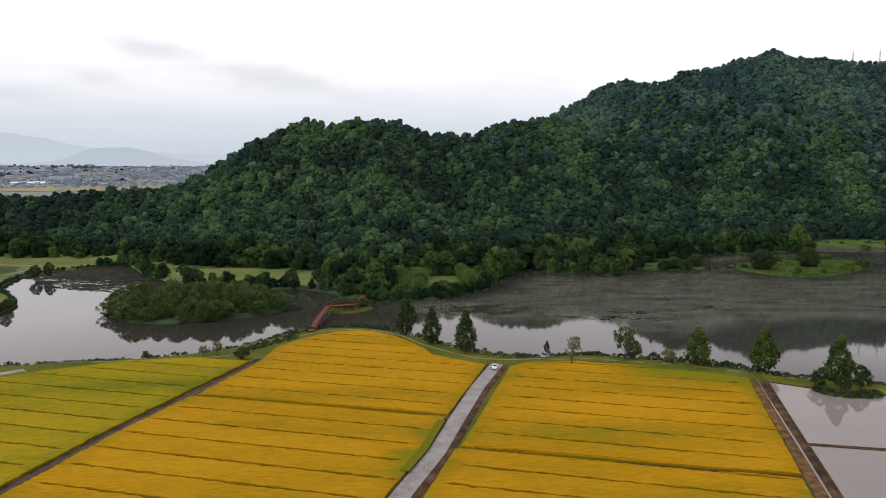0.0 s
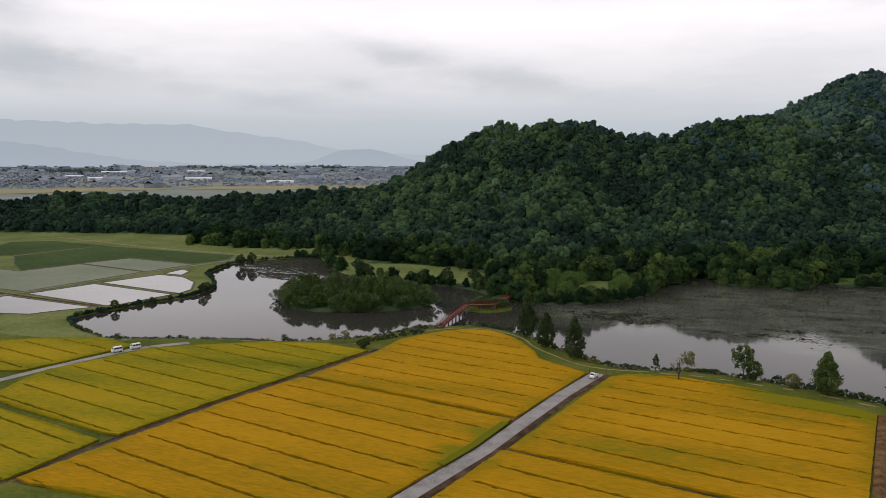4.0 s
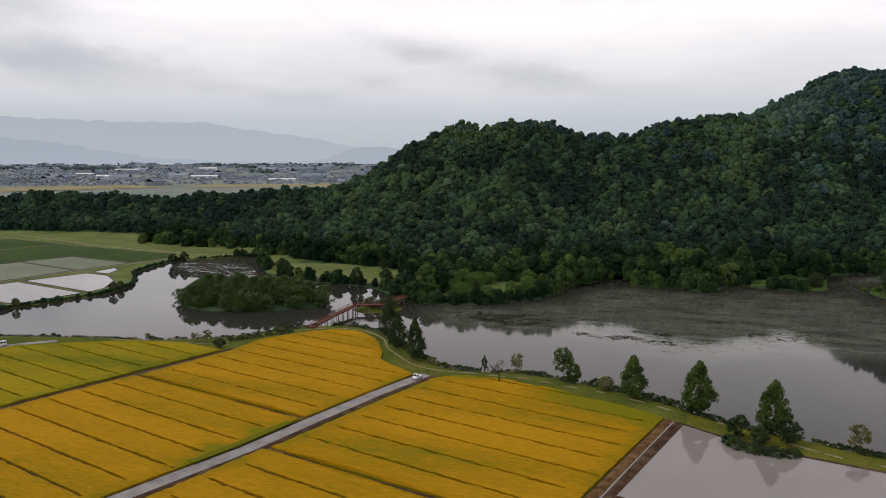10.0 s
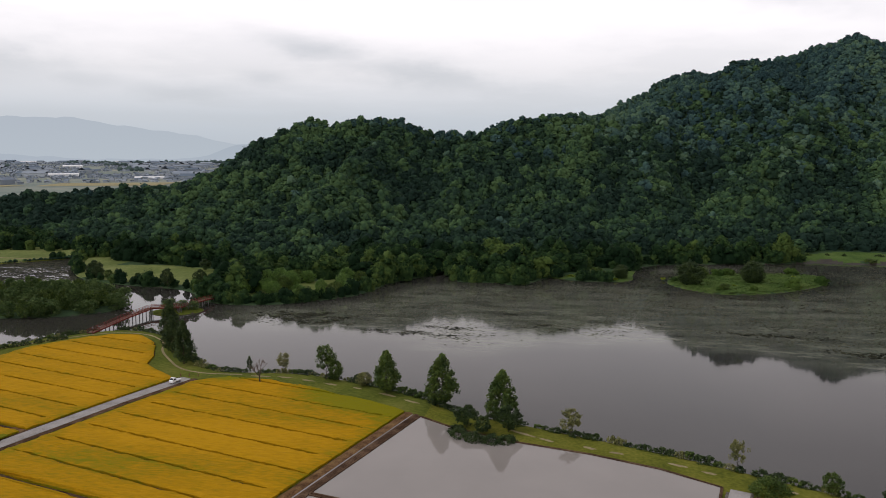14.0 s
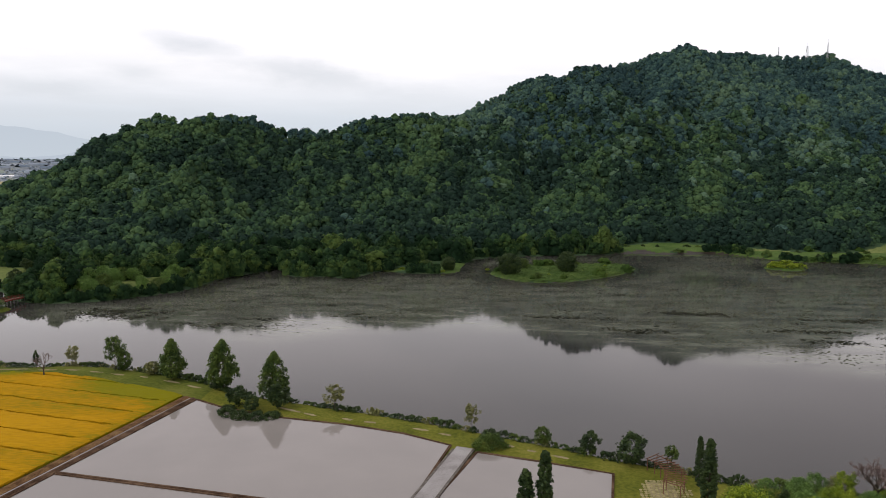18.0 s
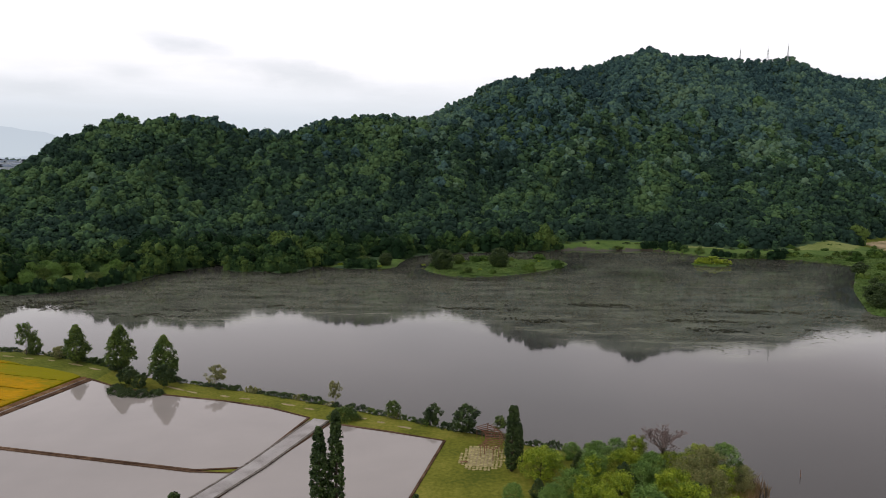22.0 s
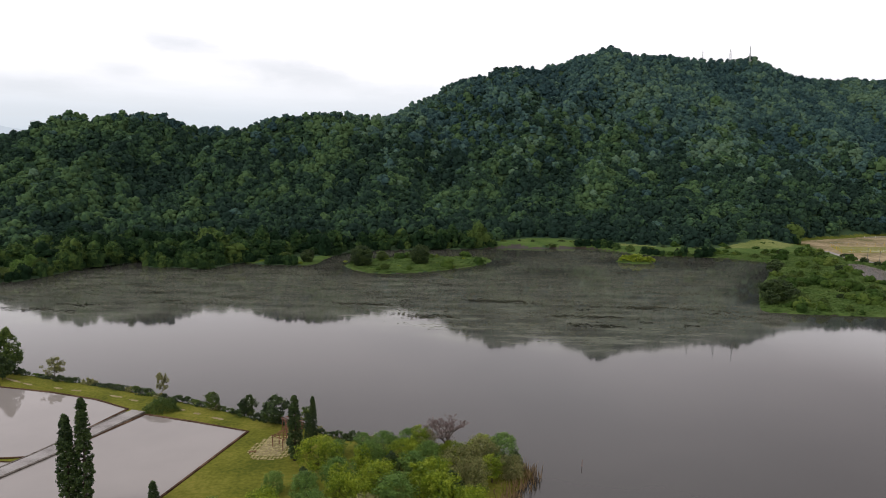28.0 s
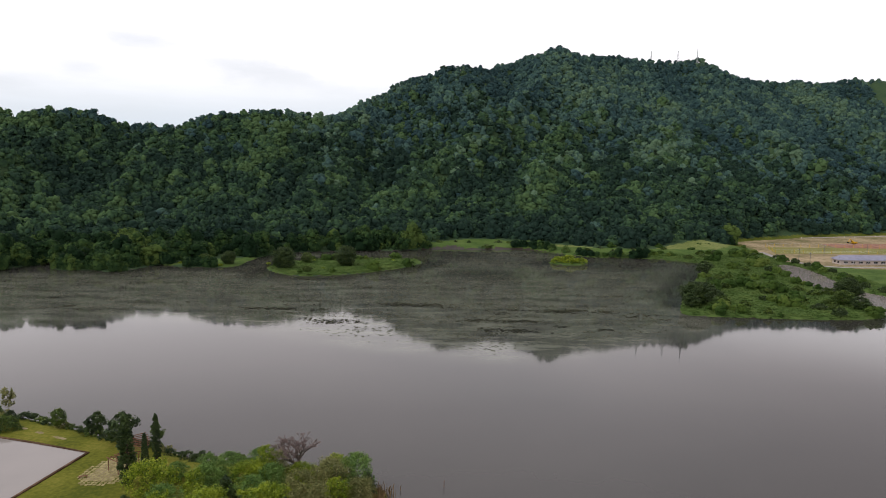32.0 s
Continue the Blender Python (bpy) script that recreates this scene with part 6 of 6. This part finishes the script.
def long_hall(x, y, w, d, h, turn):
    z = 1 + float(np.clip((math.hypot(x, y) - 1200) / 3600, 0, 1) * 30)
    hall = thing("long_hall", pose(x, y, z, 0, 0, turn), "long white low hall on the far plain", "building", "long halls on the plain")
    bm = bmesh.new()
    box(bm, (-w / 2, -d / 2, -1), (w / 2, d / 2, h))
    part("wall", bm, M_white, hall)
    bm = bmesh.new()
    vs = [bm.verts.new(p) for p in ((-w / 2 - 1, -d / 2 - 1, h), (w / 2 + 1, -d / 2 - 1, h), (w / 2 + 1, 0, h + 3), (-w / 2 - 1, 0, h + 3), (w / 2 + 1, d / 2 + 1, h), (-w / 2 - 1, d / 2 + 1, h))]
    bm.faces.new((vs[0], vs[1], vs[2], vs[3])), bm.faces.new((vs[3], vs[2], vs[4], vs[5])), bm.faces.new((vs[1], vs[4], vs[2])), bm.faces.new((vs[0], vs[3], vs[5])), bm.faces.new((vs[0], vs[5], vs[4], vs[1]))
    part("roof", bm, M_white, hall)


for q in ((-2080, 2330, 90, 20, 6, 35), (-1560, 1700, 60, 20, 6, 35), (-1800, 1850, 50, 16, 5, 40), (-1300, 1800, 80, 22, 6, 35), (-1900, 2600, 70, 20, 8, 30), (-980, 1720, 70, 14, 4, 30), (-2700, 3300, 90, 30, 9, 35), (-2300, 3500, 80, 30, 9, 30)):
    long_hall(*q)


def tree_belts():
    r = np.random.RandomState(15)
    pts = []
    for (x0, y0), (x1, y1), n, w in (((-3300, 2060), (-2150, 2450), 260, 60), ((-2500, 3300), (-1700, 3600), 160, 50), ((-1500, 2300), (-1380, 2350), 16, 20), ((-2000, 2900), (-1900, 2950), 14, 20), ((-4300, 3000), (-3000, 3400), 160, 60)):
        for i in range(n):
            t = r.rand()
            x, y = x0 + (x1 - x0) * t + r.normal() * w * 0.4, y0 + (y1 - y0) * t + r.normal() * w
            pts.append((x, y, 1 + np.clip((math.hypot(x, y) - 1200) / 3600, 0, 1) * 30 - 2))
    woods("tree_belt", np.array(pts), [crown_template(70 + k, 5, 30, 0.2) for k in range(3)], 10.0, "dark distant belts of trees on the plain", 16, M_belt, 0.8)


tree_belts()


def far_patch(pts, mat, label):
    bm = bmesh.new()
    bm.faces.new([bm.verts.new((x, y, 1.6 + float(np.clip((math.hypot(x, y) - 1200) / 3600, 0, 1) * 30))) for x, y in pts])
    tagged(new("far_field", bm_mesh("far_field", bm, mat)), label, "field", kind="structure")


far_patch([(-1500, 800), (-1250, 860), (-1000, 1330), (-1180, 1360)], M_straw, "pale ripe grain field on the far plain")
far_patch([(-980, 1320), (-760, 1420), (-800, 1560), (-1020, 1450)], M_straw, "ripe grain field beyond the wooded ridge")
far_patch([(-1750, 1250), (-1500, 1380), (-1380, 1650), (-1650, 1560)], M_grass, "green field on the far plain")
far_patch([(-740, 1420), (-560, 1500), (-620, 1660), (-790, 1570)], M_straw, "ripe grain field beyond the hill")


# ---- masts on the summit ----
def mast(x, y, h, w, label):
    z = float(hills(np.array([x]), np.array([y]))[0]) + 0.8
    m = thing("radio_mast", pose(x, y, z), label, "mast", "masts on the summit")
    for sx in (-1, 1):
        for sy in (-1, 1):
            bm = bmesh.new()
            tube(bm, (sx * w, sy * w, -1), (sx * w * 0.3, sy * w * 0.3, h), 0.13, 0.1, 5)
            part("leg", bm, M_steel, m)
    n = max(4, int(h / 4))
    for i in range(n):
        a, b = h * i / n, h * (i + 1) / n
        ka, kb = w * (1 - 0.7 * a / h), w * (1 - 0.7 * b / h)
        for s in (-1, 1):
            bm = bmesh.new()
            tube(bm, (-ka, s * ka, a), (kb, s * kb, b), 0.1, 0.1, 4), tube(bm, (ka, s * ka, a), (-kb, s * kb, b), 0.1, 0.1, 4)
            tube(bm, (s * ka, -ka, a), (s * kb, kb, b), 0.1, 0.1, 4)
            part("brace", bm, M_steel, m)
    bm = bmesh.new()
    tube(bm, (0, 0, h), (0, 0, h * 1.25), 0.12, 0.08, 6)
    part("antenna", bm, M_steel, m)


mast(576, 1050, 19, 1.0, "slim grey radio mast above the treetops")
mast(614, 1050, 23, 2.0, "grey lattice radio tower on the summit")
mast(641, 1050, 24, 0.9, "slim grey radio mast on the summit")


# ---- sports ground, building, digger on the far right ----
def channel():
    bm = bmesh.new()
    f = bm.faces.new([bm.verts.new((x, y, 0.03)) for x, y in smooth_line([(540, 322), (512, 343), (499, 368), (496, 392), (506, 446), (503, 478), (481, 458), (470, 398), (471, 364), (467, 330), (478, 312), (510, 300), (560, 290)], True, 4)])
    bmesh.ops.triangulate(bm, faces=[f])
    tagged(new("channel_water", bm_mesh("channel_water", bm, M_channel)), "silty pale grey channel behind the marshy spit", "channel", kind="structure")


channel()


def pitch():
    p = thing("pitch", Matrix(), "fenced grass pitch beside bare sandy ground", "sports pitch", kind="structure")
    q = [(516, 523), (600, 529), (622, 562), (527, 562)]
    bm = bmesh.new()
    bm.faces.new([bm.verts.new((x, y, 1.06)) for x, y in q])
    part("turf", bm, M_pitch, p)
    bm = bmesh.new()
    box(bm, (-0.06, -0.06, 0), (0.06, 0.06, 3.0))
    me = bm_mesh("fence_post", bm, M_yellow)
    for (a, b), n in (((q[3], q[2]), 14), ((q[0], q[1]), 12), ((q[0], q[3]), 7)):
        for i in range(n + 1):
            t = i / n
            ob = part("fence_post", me, None, p)
            ob.matrix_basis = pose(a[0] + (b[0] - a[0]) * t, a[1] + (b[1] - a[1]) * t, 1.0)
        bm = bmesh.new()
        tube(bm, (a[0], a[1], 3.9), (b[0], b[1], 3.9), 0.05, 0.05, 4)
        part("fence_rail", bm, M_steel, p)
    for a, b in (((535, 540), (610, 543)), ((525, 532), (604, 536))):
        bm = bmesh.new()
        d = Vector((b[0] - a[0], b[1] - a[1], 0))
        box(bm, (-d.length / 2, -0.15, 1.066), (d.length / 2, 0.15, 1.09), Matrix.Translation(((a[0] + b[0]) / 2, (a[1] + b[1]) / 2, 0)) @ pose(0, 0, 0, 0, 0, math.degrees(math.atan2(d.y, d.x))))
        part("white_line", bm, M_white, p)


pitch()


def clubhouse():
    b = thing("clubhouse", pose(533, 470, 1.0, 0, 0, 3), "long single-storey pinkish building with a blue-grey roof", "building")
    L, D, H = 62, 9, 3.2
    bm = bmesh.new()
    box(bm, (0, 0, -0.5), (L, D, H))
    part("wall", bm, M_wall, b)
    bm = bmesh.new()
    v = [bm.verts.new(p) for p in ((-1.2, -1.2, H - 0.1), (L + 1.2, -1.2, H - 0.1), (L + 1.2, D + 1.2, H - 0.1), (-1.2, D + 1.2, H - 0.1), (1.5, D / 2, H + 2.6), (L - 1.5, D / 2, H + 2.6))]
    for f in ((0, 1, 5, 4), (1, 2, 5), (2, 3, 4, 5), (3, 0, 4), (3, 2, 1, 0)):
        bm.faces.new([v[i] for i in f])
    part("roof", bm, M_slate, b)
    for i in range(12):
        x = 2 + i * 5
        bm = bmesh.new()
        box(bm, (x, -0.05, 1.0), (x + 2.6, 0.06, 2.3))
        w = part("window", bm, M_glass, b)
        bm = bmesh.new()
        for lo, hi in (((x - 0.1, -0.09, 0.9), (x + 2.7, -0.052, 1.0)), ((x - 0.1, -0.09, 2.3), (x + 2.7, -0.052, 2.4)), ((x + 1.25, -0.09, 1.0), (x + 1.35, -0.052, 2.3))):
            box(bm, lo, hi)
        part("frame", bm, M_white, w)
    for y in (2, 5.5):
        bm = bmesh.new()
        box(bm, (-0.06, y, 0.9), (0.04, y + 1.6, 2.2))
        part("window", bm, M_glass, b)


clubhouse()


def digger():
    d = thing("excavator", pose(608, 584, 1.6, 0, 0, 200), "yellow tracked excavator with folded arm on red soil", "excavator")
    for s in (-1, 1):
        bm = bmesh.new()
        box(bm, (-2.1, s * 1.2 - 0.3, 0), (2.1, s * 1.2 + 0.3, 0.85), None, 0.25)
        part("track", bm, M_tyre, d)
    bm = bmesh.new()
    box(bm, (-2.4, -1.3, 0.95), (1.5, 1.3, 2.1), None, 0.15)
    part("body", bm, M_yellow, d)
    bm = bmesh.new()
    box(bm, (0.1, -1.25, 2.05), (1.6, -0.1, 3.1), None, 0.12)
    c = part("cab", bm, M_yellow, d)
    bm = bmesh.new()
    box(bm, (0.3, -1.28, 2.3), (1.65, -0.2, 2.95))
    part("window", bm, M_glass, c)
    for name, a, b, r in (("boom", (1.3, 0.4, 1.9), (4.6, 0.4, 4.6), 0.4), ("arm", (4.6, 0.4, 4.6), (6.8, 0.4, 2.4), 0.3)):
        bm = bmesh.new()
        tube(bm, a, b, r, r * 0.75, 6)
        part(name, bm, M_yellow, d)
    bm = bmesh.new()
    box(bm, (6.3, -0.2, 1.3), (7.3, 1.0, 2.4), None, 0.2)
    part("bucket", bm, M_tyre, d)


def soil_heap():
    r = np.random.RandomState(18)
    gx, gy = np.meshgrid(np.linspace(583, 680, 50), np.linspace(563, 590, 16))
    e = np.minimum(np.minimum(gx - 583, 680 - gx) / 12, np.minimum(gy - 563, 590 - gy) / 5)
    z = 0.9 + np.clip(e, 0, 1) * (1.3 + 0.5 * wavy(gx, gy, 14, 19)) + r.uniform(-0.06, 0.06, gx.shape)
    i = (np.arange(15)[:, None] * 50 + np.arange(49)[None, :]).ravel()
    tagged(new("soil_bank", mesh_np("soil_bank", np.stack([gx.ravel(), gy.ravel(), z.ravel()], 1), np.stack([i, i + 1, i + 51, i + 50], 1), M_redsoil, True)), "low bank of freshly dug red-brown soil", "soil", kind="structure")


soil_heap()
digger()


def pole(x, y, h):
    p = thing("utility_pole", pose(x, y, 0.9), "grey concrete utility pole with a crossarm by the channel", "pole", "utility poles")
    bm = bmesh.new()
    tube(bm, (0, 0, 0), (0, 0, h), 0.17, 0.11, 8)
    part("shaft", bm, M_pile, p)
    bm = bmesh.new()
    box(bm, (-0.9, -0.06, h - 0.9), (0.9, 0.06, h - 0.75))
    part("crossarm", bm, M_steel, p)


pole(514, 486, 8.5), pole(513, 470, 8.0), pole(545, 512, 8.5), pole(580, 520, 8.5)
ribbon("access_road", [(509, 530), (508, 515), (507, 492), (520, 462), (560, 461), (700, 466)], 4.0, 1.08, M_road, "pale access road round the sports ground", "road")
ribbon("hill_road", [(590, 633), (640, 648), (700, 662)], 3.0, 1.15, M_road, "pale road at the foot of the hill", "road")
for px in range(11):
    stake("guard_post", 590 + px * 11, 631 + px * 2.9, 0.9, 2.0, 0.12, "short white roadside guard post", M_white)


def hut():
    h = thing("park_hut", pose(-25.5, 386.5, 1.0, 0, 0, 20), "small white hut among the lakeside trees", "hut")
    bm = bmesh.new()
    box(bm, (-1.8, -1.4, -0.2), (1.8, 1.4, 2.9), None, 0.03)
    part("wall", bm, M_white, h)
    bm = bmesh.new()
    v = [bm.verts.new(p) for p in ((-2.2, -1.8, 2.9), (2.2, -1.8, 2.9), (2.2, 1.8, 2.9), (-2.2, 1.8, 2.9), (-2.2, 0, 4.0), (2.2, 0, 4.0))]
    for f in ((0, 1, 5, 4), (2, 3, 4, 5), (1, 2, 5), (3, 0, 4), (3, 2, 1, 0)):
        bm.faces.new([v[i] for i in f])
    part("roof", bm, M_slate, h)
    bm = bmesh.new()
    box(bm, (-0.4, -1.44, 0), (0.4, -1.38, 2.0))
    part("door", bm, M_steel, h)


hut()


def boulders():
    r = random.Random(22)
    shapes = []
    for k in range(4):
        bm = bmesh.new()
        bmesh.ops.create_icosphere(bm, subdivisions=2, radius=1)
        for v in bm.verts:
            v.co *= 1 + 0.28 * noise.noise(v.co * 1.4 + Vector((k * 7, 0, 0)))
            v.co.z *= 0.6
        shapes.append(bm_mesh("boulder", bm, M_rock))
    for i in range(34):
        ob = new("boulder", shapes[i % 4])
        ob.matrix_basis = Matrix.LocRotScale((432 + r.uniform(0, 34), 548 + r.uniform(-6, 12), 1.1), Euler((0, 0, r.uniform(0, 6))), [r.uniform(0.6, 1.8)] * 3)
        tagged(ob, "pale grey boulder in a rock garden by the marsh", "boulder", "boulders by the marsh")


boulders()
